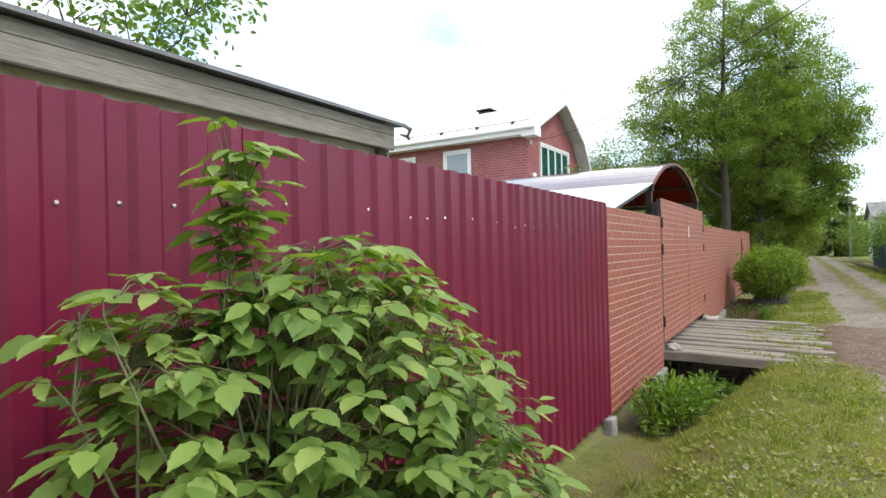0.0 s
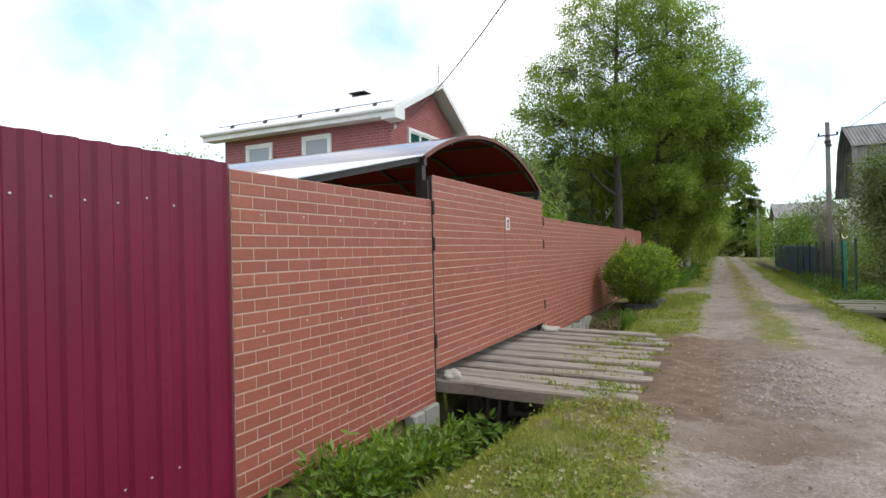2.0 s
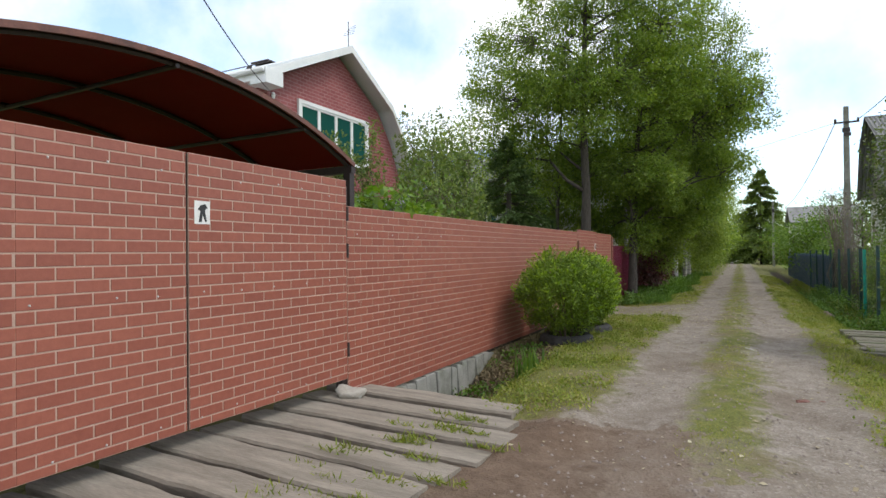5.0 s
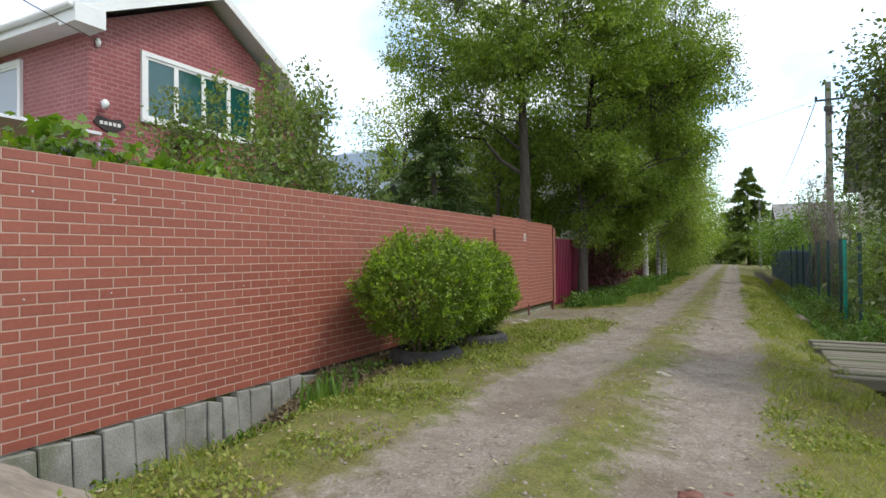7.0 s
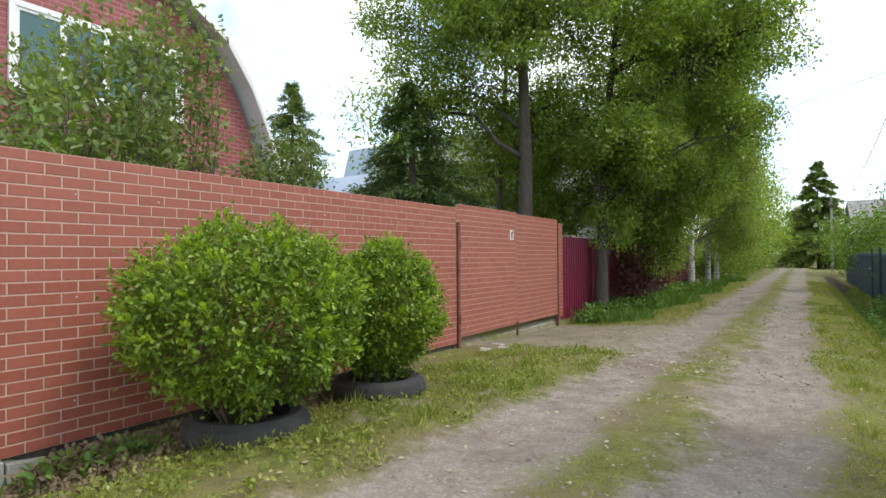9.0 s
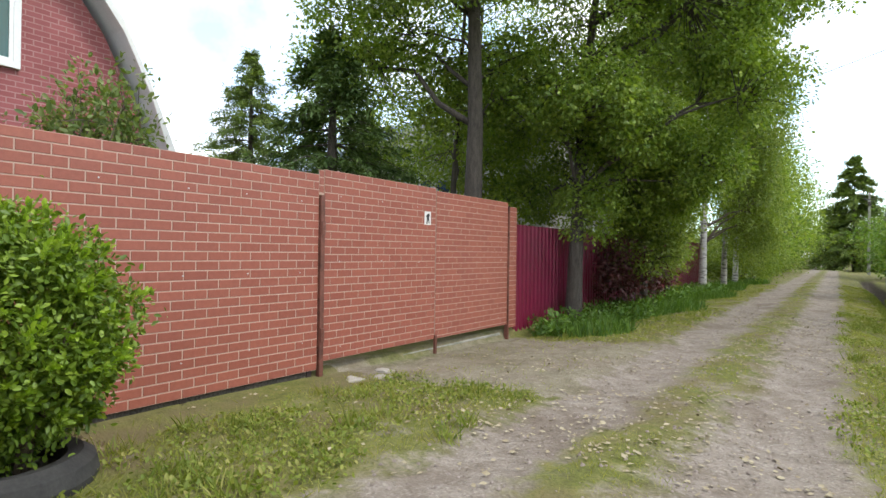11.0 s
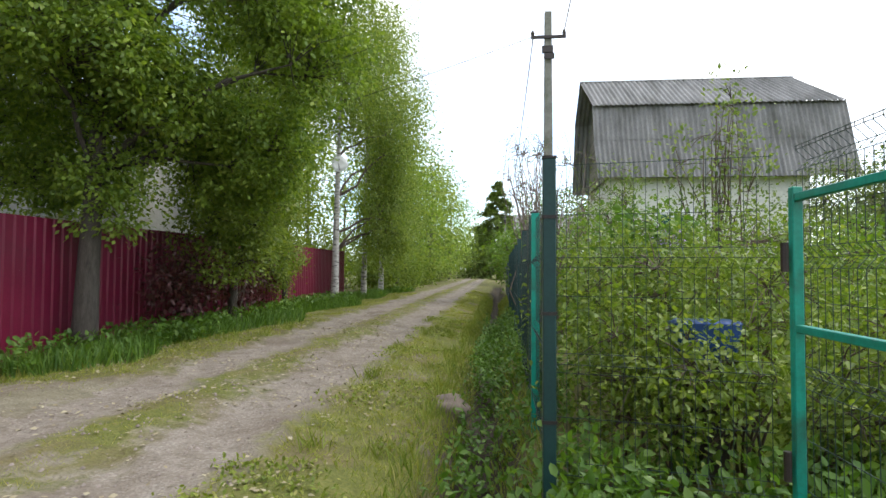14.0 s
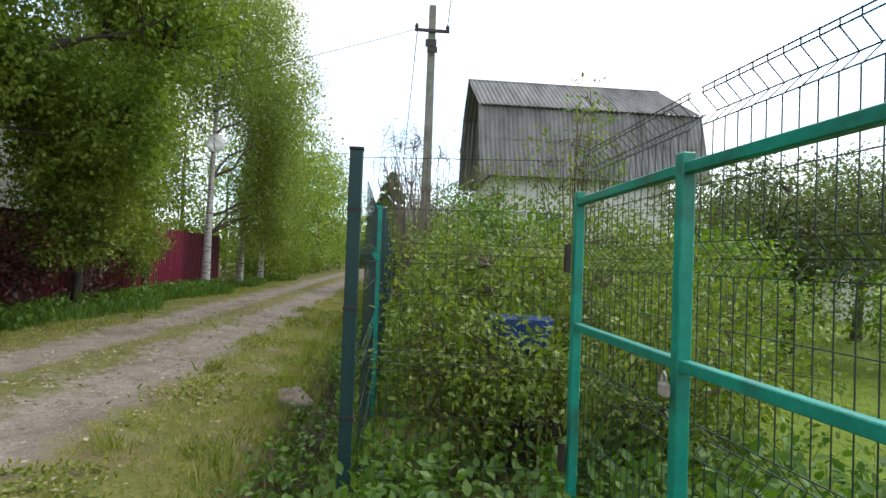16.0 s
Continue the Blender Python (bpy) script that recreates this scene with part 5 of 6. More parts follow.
part("body", Shape().add([(sx * w, sy * w * 0.6, z) for z, w in ((0.44, 0.16), (0.66, 0.19)) for sx, sy in ((-1, -1), (1, -1), (1, 1), (-1, 1))], [(0, 1, 5, 4), (1, 2, 6, 5), (2, 3, 7, 6), (3, 0, 4, 7), (4, 5, 6, 7), (3, 2, 1, 0)]), M_blueplastic, barrel, bevel=0.015)
part("stand", Shape().box(-0.12, 0.12, -0.08, 0.08, -0.35, 0.42), M_dark, barrel, "dark wooden stand", bevel=0.01)
stake = thing("garden_stake", "thin dark wooden stake in the lawn", "stake", at=(10.4, 24.9, -0.15))
part("stick", Shape().tube([(0, 0, -0.2), (0.01, 0, 0.6), (0, 0.02, 1.15)], [0.022, 0.02, 0.016], 6), M_dark, stake)
hut = thing("garden_hut", "small pale garden hut behind fruit trees", "hut", at=(19.0, 36.0, -0.15))
part("wall", Shape().box(-0.5, 0.5, -0.5, 0.5, -0.2, 1.5), M_whitebrick, hut)
part("roof", Shape().prism([(-0.65, 1.45), (0, 1.85), (0.65, 1.45), (0.65, 1.5), (0, 1.92), (-0.65, 1.5)], "y", -0.65, 0.65), M_slate, hut)

box_ = thing("wall_box", "small blue metal box on the white brick wall", "box", at=(-6.1, 32.99, 3.1))
part("body", Shape().box(-0.17, 0.17, -0.16, 0.0, 0.0, 0.36), M_blueplastic, box_, bevel=0.012)
part("lid", Shape().prism([(-0.20, 0.34), (0.004, 0.40), (0.004, 0.43), (-0.20, 0.37)], "x", -0.19, 0.19), M_blueplastic, box_)

# ---- clipped bushes in tyre planters ----
def tyre_bush(x, y, r, h, label, seed):
    rng = np.random.default_rng(seed)
    z0 = zat(x, y)
    ty = thing("tyre_planter", "black car tyre planter around a clipped bush", "planter", "tyre planters", at=(x, y, z0 - 0.02))
    prof = [(0.27, 0.0), (0.37, 0.0), (0.43, 0.05), (0.44, 0.10), (0.425, 0.17), (0.37, 0.21), (0.30, 0.20), (0.27, 0.16)]
    n, m_ = 40, len(prof)
    part("tyre", Shape().add([(pr * (1 + 0.012 * (k % 2) * (1 if 1 < i < 5 else 0)) * math.cos(2 * math.pi * k / n), pr * (1 + 0.012 * (k % 2) * (1 if 1 < i < 5 else 0)) * math.sin(2 * math.pi * k / n), pz) for k in range(n) for i, (pr, pz) in enumerate(prof)],
                             [(k * m_ + i, ((k + 1) % n) * m_ + i, ((k + 1) % n) * m_ + (i + 1) % m_, k * m_ + (i + 1) % m_) for k in range(n) for i in range(m_)]), M_tyre, ty)
    part("soil", Shape().tube([(0, 0, 0.02), (0, 0, 0.12)], 0.28, 16), M_bark, ty)
    bz = z0 + 0.10
    bu = thing("clipped_bush", label, "bush", "clipped bushes", at=(x, y, bz))
    st = Shape()
    for k in range(16):
        a = rng.uniform(0, 2 * math.pi)
        st.tube(bend((0.12 * math.cos(a), 0.12 * math.sin(a), -0.05), (r * 0.75 * math.cos(a), r * 0.75 * math.sin(a), h * rng.uniform(0.35, 0.8)), 0.05, 4, 0.1), [0.02, 0.017, 0.014, 0.01, 0.005], 5)
    part("stem", st, M_twig, bu, smooth=True)
    cz = h * 0.53
    d = unit(rng.normal(size=(620, 3)))
    lump = np.array([1 + 0.12 * noise.noise(Vector(q) * 2.1 + Vector((seed, 0, 0))) + 0.24 * noise.noise(Vector(q) * 4.2) for q in d])
    rad = np.where(rng.random(620) < 0.75, rng.uniform(0.86, 1.0, 620), rng.uniform(0.4, 0.86, 620))
    c = d * (rad * lump)[:, None] * np.array([r, r, h * 0.48])
    c[:, 2] = np.where(c[:, 2] < -0.30 * h, c[:, 2] * 0.93, c[:, 2])
    low = np.clip((c[:, 2] + 0.48 * h) / (0.40 * h), 0, 1)
    c[:, :2] *= (0.62 + 0.38 * low)[:, None]
    c[:, 2] += cz
    foliage("crown", c, 48, 0.05, 0.040, L_box, bu, OVAL, 0.0, 1.0, up=0.5)
    tips = c[(rad > 0.88) & (c[:, 2] > cz * 0.4)]
    sh_dir = tips - np.array([0, 0, cz * 0.6])
    P = np.repeat(tips, 11, axis=0) + np.repeat(unit(sh_dir), 11, axis=0) * rng.uniform(0.0, 0.09, (len(tips) * 11, 1))
    D = np.repeat(unit(sh_dir), 11, axis=0) + rng.normal(size=P.shape) * 0.5 + np.array([0, 0, 0.3])
    v, f = leaf_arrays(P, D, rng.normal(size=P.shape) + np.array([0, 0, 0.8]), 0.046 * rng.uniform(0.6, 1.2, len(P)), OVAL)
    o = new("young_growth", array_mesh("young_growth", v, f, L_shoot))
    o.parent = bu
    o["label"] = "bright young shoots"


tyre_bush(0.95, 17.45, 0.78, 1.40, "round clipped green bush with bright shoots", 21)
tyre_bush(0.94, 18.95, 0.54, 1.27, "smaller round clipped green bush", 22)

# ---- raspberry thicket against the maroon fence ----
def raspberry(foot, blobs):
    """Arching canes with three-part toothed leaves on stalks, held flat; blobs: centre, radii, number of leaves."""
    th = thing("raspberry_bush", "leafy green raspberry bush against the maroon fence", "bush", at=foot)
    base = np.array(foot)
    canes, P, D, N, S = Shape(), [], [], [], []
    young = ([], [], [], [])
    for blob, count in blobs:
        local = np.array(blob[:3]) - base
        radii = np.array(blob[3:])
        nodes_ = []
        for e in in_blob((*local, *(0.85 * radii)), 7):
            s0 = (local[0] * 0.5 + RNG.normal() * 0.08, local[1] * 0.7 + RNG.normal() * 0.12, -0.1)
            line = bend(s0, e, 0.12, 6, 0.08)
            canes.tube(line, [0.0045, 0.0045, 0.004, 0.0038, 0.0034, 0.003, 0.002], 5)
            nodes_ += line[2:]
        nv = np.array([tuple(q) for q in nodes_])
        for c in in_blob((*local, *radii), count, 3.2):
            if c[2] < 0.05:
                continue
            out = (c - local) / radii
            k = int(np.argmin(np.linalg.norm(nv - c, axis=1)))
            canes.tube(bend(nv[k], c, 0.02, 2, 0.08), [0.002, 0.0017, 0.0013], 4, cap=False)
            a = math.atan2(out[1], out[0]) + RNG.normal() * 0.5
            top = out[2] > 0.75 and RNG.random() < 0.6
            size = RNG.uniform(0.060, 0.098) * (0.6 if top else 1.0)
            tip = RNG.uniform(-0.55, 0.05)
            up = np.array([RNG.normal() * 0.22 + out[0] * 0.3, RNG.normal() * 0.22 + out[1] * 0.3, 1.0])
            for turn, scale, back in ((0.0, 1.0, 0.0), (1.15, 0.82, 0.022), (-1.15, 0.82, 0.022)):
                d = np.array([math.cos(a + turn), math.sin(a + turn), tip + RNG.normal() * 0.12])
                q = c - np.array([math.cos(a), math.sin(a), 0]) * back
                for store, value in zip(young if top else (P, D, N, S), (q, d, up + RNG.normal(size=3) * 0.15, size * scale)):
                    store.append(value)
    part("cane_mass", canes, M_cane, th, smooth=True)["kind"] = "stuff"
    for nm, (p, d, n, z), m_, lab in (("crown", (P, D, N, S), L_rasp, ""), ("young_growth", young, L_raspyoung, "pale young leaves at the shoot tips")):
        v, f = leaf_arrays(np.array(p), np.array(d), np.array(n), np.array(z), TOOTHED)
        o = new(nm, array_mesh(nm, v, f, m_))
        o.parent = th
        if lab:
            o["label"] = lab


raspberry((0.6, 1.6, 0.15),
          [((0.56, 1.80, 0.98, 0.36, 0.50, 0.66), 560), ((0.48, 1.38, 0.82, 0.26, 0.32, 0.72), 380), ((0.50, 1.50, 1.66, 0.08, 0.10, 0.28), 60), ((0.74, 2.15, 0.80, 0.26, 0.38, 0.54), 240), ((0.52, 1.80, 1.46, 0.22, 0.38, 0.20), 150),
           ((0.42, 2.20, 1.10, 0.26, 0.42, 0.50), 260), ((0.50, 2.50, 0.86, 0.20, 0.24, 0.36), 110), ((0.36, 1.14, 0.60, 0.26, 0.26, 0.50), 160), ((0.58, 1.26, 0.56, 0.28, 0.26, 0.46), 200), ((0.34, 1.08, 0.98, 0.22, 0.20, 0.16), 50), ((0.42, 1.32, 1.42, 0.16, 0.22, 0.16), 60)])

# ---- the big trees ----
tree("broadleaf_tree", "tall broadleaf tree with a thick trunk behind the fence", "tree", [(-0.82, 26.25, -0.1), (-0.84, 26.25, 1.6), (-0.80, 26.25, 3.4), (-0.9, 26.3, 6.0), (-0.8, 26.4, 9.0), (-0.7, 26.4, 12.0)], 0.20,
     [(-2.9, 26.0, 7.2, 2.0, 2.2, 1.9), (-0.7, 26.4, 9.9, 2.4, 2.4, 2.2), (0.1, 26.2, 6.8, 2.1, 2.0, 1.4), (1.3, 26.8, 8.6, 1.8, 2.2, 2.3), (-2.8, 26.2, 5.0, 1.6, 1.6, 0.9), (-0.9, 25.0, 6.2, 1.7, 0.9, 1.4), (-1.2, 27.4, 4.4, 1.6, 1.0, 1.2)],
     [205, 270, 145, 210, 86, 104, 104], 90, 0.088, L_maple, M_bark, 0.15, RHOMB, 3, "lane trees", flat=0.75, droop=0.4, up=0.55)
tree("broadleaf_tree", "leaning broadleaf tree in front of the maroon fence", "tree", [(0.24, 28.2, -0.2), (0.27, 28.2, 1.0), (0.30, 28.25, 2.4), (0.36, 28.3, 4.2), (0.6, 28.5, 7.0), (0.8, 28.8, 10.0)], 0.165,
     [(1.2, 28.7, 6.4, 2.0, 2.2, 2.2), (2.4, 29.6, 7.8, 1.8, 2.2, 2.2), (2.6, 29.2, 5.6, 1.2, 1.6, 1.5), (0.5, 28.8, 3.6, 1.3, 1.3, 1.0), (-1.2, 29.2, 4.6, 1.6, 1.6, 1.6), (1.1, 30.4, 3.0, 1.1, 1.4, 1.3), (0.55, 28.3, 2.1, 0.7, 0.6, 0.55), (3.6, 29.5, 6.3, 1.15, 1.3, 1.1), (3.0, 29.3, 4.3, 0.95, 1.2, 0.8), (2.1, 29.8, 3.1, 0.9, 1.2, 0.8), (-0.9, 28.8, 2.6, 1.0, 0.5, 0.7), (1.2, 28.5, 3.4, 0.9, 1.1, 0.7), (1.6, 30.6, 2.9, 0.8, 1.2, 0.8), (0.8, 27.3, 3.9, 1.0, 0.9, 0.7)],
     [215, 185, 115, 85, 125, 115, 32, 90, 64, 64, 70, 80, 80, 70], 90, 0.084, L_maple, M_bark, 0.145, RHOMB, 2, "lane trees", flat=0.75, droop=0.4, up=0.55)
tree("broadleaf_tree", "slim dark tree beside the thick trunk", "tree", [(-2.2, 27.6, -0.1), (-2.15, 27.6, 2.5), (-2.0, 27.7, 6.0), (-1.8, 27.8, 9.0)], 0.08,
     [(-2.4, 28.6, 4.2, 1.8, 1.4, 1.8), (-2.0, 27.8, 8.0, 2.0, 1.8, 2.2)], [56, 44], 80, 0.095, L_maple, M_bark, 0.25, RHOMB, 6, "lane trees", flat=0.5)
tree("broadleaf_tree", "dark leafy tree screening the white house", "tree", [(-3.6, 30.6, -0.1), (-3.6, 30.6, 2.0), (-3.5, 30.7, 5.0), (-3.4, 30.8, 8.0)], 0.10,
     [(-4.4, 30.4, 4.6, 1.9, 1.4, 1.7), (-1.9, 30.6, 5.4, 1.5, 1.4, 2.4), (-6.6, 30.8, 4.4, 1.6, 1.3, 1.6), (-3.8, 30.8, 7.6, 2.4, 1.6, 1.8), (-2.5, 29.6, 3.0, 1.3, 0.6, 0.9)], [70, 56, 54, 40, 50], 80, 0.095, L_maple, M_bark, 0.25, RHOMB, 6, "lane trees", flat=0.5)
tree("hedge_tree", "bright green leafy tree overhanging the lane edge", "tree", [(0.5, 32.0, -0.15), (0.55, 32.0, 1.5), (0.8, 32.2, 4.0), (1.0, 32.4, 6.5)], 0.09,
     [(0.8, 31.8, 3.2, 1.1, 1.7, 2.0), (0.6, 33.0, 6.0, 1.4, 1.8, 2.6), (0.35, 33.8, 2.0, 0.8, 1.3, 1.6), (0.9, 31.0, 1.7, 0.8, 1.0, 1.1), (0.7, 33.2, 9.0, 1.5, 1.8, 2.0)], [180, 170, 140, 90, 104], 78, 0.085, L_birch, M_bark, 0.16, RHOMB, 7, "lane trees", flat=0.6)
tree("hedge_tree", "leafy hedge tree hanging over the maroon fence", "tree", [(0.2, 35.6, -0.15), (0.2, 35.6, 1.5), (0.1, 35.8, 4.0), (0.0, 36.0, 6.5)], 0.08,
     [(0.1, 35.2, 3.9, 1.1, 1.3, 1.9), (-0.4, 36.4, 7.4, 1.5, 1.6, 2.8), (0.35, 34.8, 1.3, 0.5, 0.9, 0.9)], [126, 140, 56], 78, 0.085, L_birch, M_bark, 0.16, RHOMB, 7, "lane trees", flat=0.6)
shrub("purple_bush", "dark purple-leaved bush by the maroon fence", "bush", (0.55, 30.6, -0.15), [(0.55, 30.2, 0.8, 0.45, 1.0, 0.8), (0.5, 32.6, 0.8, 0.4, 0.9, 0.8)], [60, 40], 24, 0.09, L_red, M_twig, 0.16)


def birch(x, y, h, r, label, blobs, clumps, twist=0.2):
    return tree("birch_tree", label, "tree", [(x, y, -0.15), (x + 0.02, y, 1.6), (x + 0.06, y, 4.0), (x + twist * 0.6, y + 0.1, h * 0.6), (x + twist, y + 0.1, h)], r, blobs, [int(c * 1.25) for c in clumps], 130, 0.088, L_birch, M_birch, 0.20, RHOMB, 4, "birches", 1.9, 0.9, 0.007, 0.3, M_twig)


birch(0.56, 39.0, 11.5, 0.135, "tall white-barked birch with hanging branches", [(1.0, 39.0, 8.2, 1.9, 2.0, 3.0), (2.0, 40.5, 5.2, 1.2, 1.4, 2.0), (1.9, 40.4, 2.8, 0.9, 1.2, 1.5), (0.3, 38.4, 7.2, 1.6, 1.6, 2.2)], [105, 85, 70, 60])
birch(0.75, 42.2, 12.0, 0.11, "white-barked birch in a row by the lane", [(1.2, 42.0, 8.0, 1.9, 2.0, 3.6), (1.5, 42.6, 3.4, 1.3, 1.6, 2.6)], [105, 75])
birch(0.7, 45.6, 12.5, 0.12, "white-barked birch in a row by the lane", [(1.0, 45.6, 8.0, 2.0, 2.2, 4.0), (1.5, 46.2, 3.2, 1.4, 1.8, 2.6)], [105, 75])
birch(-1.4, 36.5, 11.0, 0.11, "birch behind the maroon fence", [(-1.2, 36.5, 7.4, 1.9, 2.0, 3.4), (-1.4, 38.5, 3.4, 1.4, 1.8, 1.8)], [105, 60])
dish = thing("satellite_dish", "small white round dish on the birch trunk", "dish", at=(0.74, 38.80, 4.42))
part("bowl", Shape().tube([(0, 0, 0), (0.02, -0.06, 0.0), (0.03, -0.10, 0.0), (0.03, -0.105, 0.0)], [0.05, 0.20, 0.26, 0.255], 20), M_white, dish, smooth=True)
part("arm", Shape().tube([(0.03, -0.1, -0.2), (0.04, -0.32, -0.02)], 0.01, 5), M_dark, dish)
part("bracket", Shape().tube([(-0.1, 0.1, 0), (0, 0, 0)], 0.02, 5), M_dark, dish)

for i, (x, y, h, w) in enumerate(((0.4, 51, 11, 2.3), (0.2, 57, 10, 2.3), (0.6, 64, 10, 2.5), (0.0, 72, 11, 3.0), (0.5, 82, 10, 3.2), (2.5, 98, 9, 4.0), (6.0, 110, 9, 5.0), (11, 100, 8, 4.5))):
    tree("lane_tree", "leafy green tree farther down the lane", "tree", [(x, y, -0.1), (x, y, h * 0.3), (x + 0.2, y, h * 0.6), (x + 0.1, y, h * 0.95)], 0.13,
         [(x + 0.2, y, h * 0.62, w, w, h * 0.36), (x + 0.7, y + 1, h * 0.28, w * 0.8, w, h * 0.24)], [110, 60], 34, 0.20, L_birch if i % 2 else L_maple, M_bark, 0.42, RHOMB, 6, "trees down the lane")
spruce("tall dark spruce at the end of the lane", (5.7, 88.0, -0.1), 11.6, 10.5, 24, needle=0.5, per=8, leaf=L_fir)
spruce("green spruce behind the brick fence", (-12.4, 30.2, -0.05), 8.2, 7.0, 36, per=11, leaf=L_fir)
spruce("dark spruce beside the tall tree", (-2.9, 24.9, -0.05), 5.2, 5.2, 18)
spruce("slim spruce beyond the red house", (-9.5, 33.0, -0.05), 6.5, 2.4, 18)

# ---- behind the brick fence ----
for x, y, h, lab in ((-1.5, 17.5, 4.0, "young fruit tree with upright twigs behind the fence"), (-2.6, 18.9, 5.0, "fruit tree with upright twigs behind the fence"), (-2.7, 20.8, 3.6, "pale-leaved fruit tree behind the fence"), (-3.9, 17.9, 4.6, "fruit tree close to the brick house")):
    shrub("fruit_tree", lab, "tree", (x, y, -0.02), [(x, y, h * 0.48, 0.85, 0.85, h * 0.34), (x - 0.3, y + 0.2, h * 0.72, 0.42, 0.42, h * 0.27), (x + 0.45, y + 0.3, h * 0.68, 0.32, 0.32, h * 0.26)], [150, 60, 50], 18, 0.085, L_fruit, M_twig, 0.085, OVAL, 12, "fruit trees", 1.2, -0.25, 0.013)
shrub("grape_vine", "bright green vine leaning on the fence top", "vine", (-0.45, 14.3, -0.02), [(-0.62, 13.9, 1.78, 0.25, 0.9, 0.42), (-0.62, 15.2, 1.83, 0.25, 0.7, 0.40), (-0.38, 14.2, 2.08, 0.14, 0.5, 0.16)], [60, 55, 18], 16, 0.11, L_vine, M_twig, 0.10, LOBED, 8)
shrub("currant_bush", "yellow-green bush behind the brick fence", "bush", (-1.3, 16.4, -0.02), [(-1.3, 16.3, 1.65, 0.8, 1.0, 1.2)], [110], 20, 0.09, L_vine, M_twig, 0.14)
shrub("lilac_bloom", "purple flower heads above the fence", "flower", (-0.35, 14.25, -0.02), [(-0.28, 14.25, 2.12, 0.06, 0.25, 0.08)], [7], 22, 0.03, L_lilac, M_twig, 0.035, RHOMB, 3)
tree("garden_tree", "yellow-green tree behind the shed roof", "tree", [(-6.5, 5.0, -0.05), (-6.5, 5.0, 2), (-6.4, 5.0, 4.2)], 0.1, [(-6.4, 5.2, 5.2, 1.5, 1.7, 1.0)], [48], 30, 0.13, L_vine, M_bark, 0.25, OVAL, 7)
tree("garden_tree", "leafy tree beyond the carport", "tree", [(-6.5, 29, -0.05), (-6.5, 29, 2), (-6.3, 29, 5)], 0.12, [(-6.3, 29.0, 5.2, 1.9, 1.9, 2.2)], [80], 36, 0.12, L_maple, M_bark, 0.3, OVAL, 7)

# ---- the right-hand garden ----
tree("hedge_tree", "wild green shrub tree at the lane edge", "tree", [(6.9, 18.0, -0.1), (6.9, 18.0, 1.0), (6.7, 18.1, 2.4), (6.5, 18.2, 3.8)], 0.06,
     [(6.3, 18.6, 2.5, 1.1, 1.1, 1.2), (6.3, 17.5, 1.15, 0.9, 1.1, 1.1)], [260, 210], 130, 0.058, L_apple, M_bark, 0.15, RHOMB, 9)
shrub("garden_shrub", "dense raspberry thicket behind the wire fence", "bush", (7.4, 24.9, -0.15),
      [(6.75, 24.3, 0.45, 0.45, 0.5, 0.5), (7.15, 24.15, 0.42, 0.35, 0.22, 0.22), (7.3, 25.2, 0.75, 0.9, 0.9, 0.65), (8.6, 24.9, 0.55, 0.9, 0.9, 0.7), (6.75, 26.2, 0.75, 0.5, 1.2, 0.65), (8.3, 26.3, 0.95, 1.0, 0.9, 0.7), (7.95, 24.1, 0.35, 0.45, 0.45, 0.5)], [110, 44, 240, 170, 150, 180, 110], 34, 0.046, L_thicket, M_twig, 0.10, OVAL, 14)
shrub("garden_shrub", "yellow-green shrubs in the garden", "bush", (9.5, 27.5, -0.15),
      [(7.6, 28.0, 0.9, 1.2, 1.2, 0.95), (9.8, 27.4, 0.8, 1.4, 1.2, 0.85), (8.0, 30.5, 1.0, 1.4, 1.6, 1.2), (11.6, 29.0, 0.9, 1.6, 1.3, 0.95), (10.6, 32.0, 1.0, 1.6, 1.6, 1.2)], [150, 150, 120, 130, 110], 34, 0.075, L_vine, M_twig, 0.15, RHOMB, 10)
for x, y, w in ((13.2, 27.4, 1.2), (15.6, 28.3, 1.4), (18.4, 28.9, 1.6)):
    shrub("garden_shrub", "low yellow-green shrub on the lawn", "bush", (x, y, -0.15), [(x, y, 0.65, w, 0.9, 0.75)], [110], 30, 0.08, L_vine, M_twig, 0.16, RHOMB, 8, "shrubs on the lawn")
shrub("lilac_bush", "lilac bush with pale purple flower heads", "bush", (7.6, 27.3, -0.15), [(7.55, 27.3, 1.05, 0.6, 0.6, 0.7)], [60], 18, 0.11, L_weed, M_twig, 0.13, OVAL, 8)
shrub("lilac_bloom", "pale purple flower heads of a lilac", "flower", (7.6, 26.9, -0.1), [(7.62, 26.9, 1.38, 0.25, 0.18, 0.16)], [6], 40, 0.03, L_lilac, M_twig, 0.05, RHOMB, 3)
for x, y, h in ((9.1, 29.5, 3.9), (8.3, 33.0, 3.4)):
    shrub("fruit_tree", "young fruit tree with upright twigs in the garden", "tree", (x, y, -0.15), [(x, y, h * 0.55, 0.85, 0.85, h * 0.36), (x + 0.2, y, h * 0.82, 0.3, 0.3, h * 0.2)], [80, 20], 12, 0.08, L_fruit, M_twig, 0.15, OVAL, 12, "fruit trees", 1.1, -0.25, 0.018)
shrub("bare_bush", "thin bare-twigged bush beside the pole", "bush", (6.9, 31.9, -0.15), [(6.9, 31.6, 2.4, 1.1, 0.9, 1.4), (6.4, 31.9, 3.0, 0.7, 0.6, 0.8)], [260, 120], 4, 0.04, L_fruit, M_bare, 0.07, RHOMB, 34, flat=1.0, stem_r=0.016)
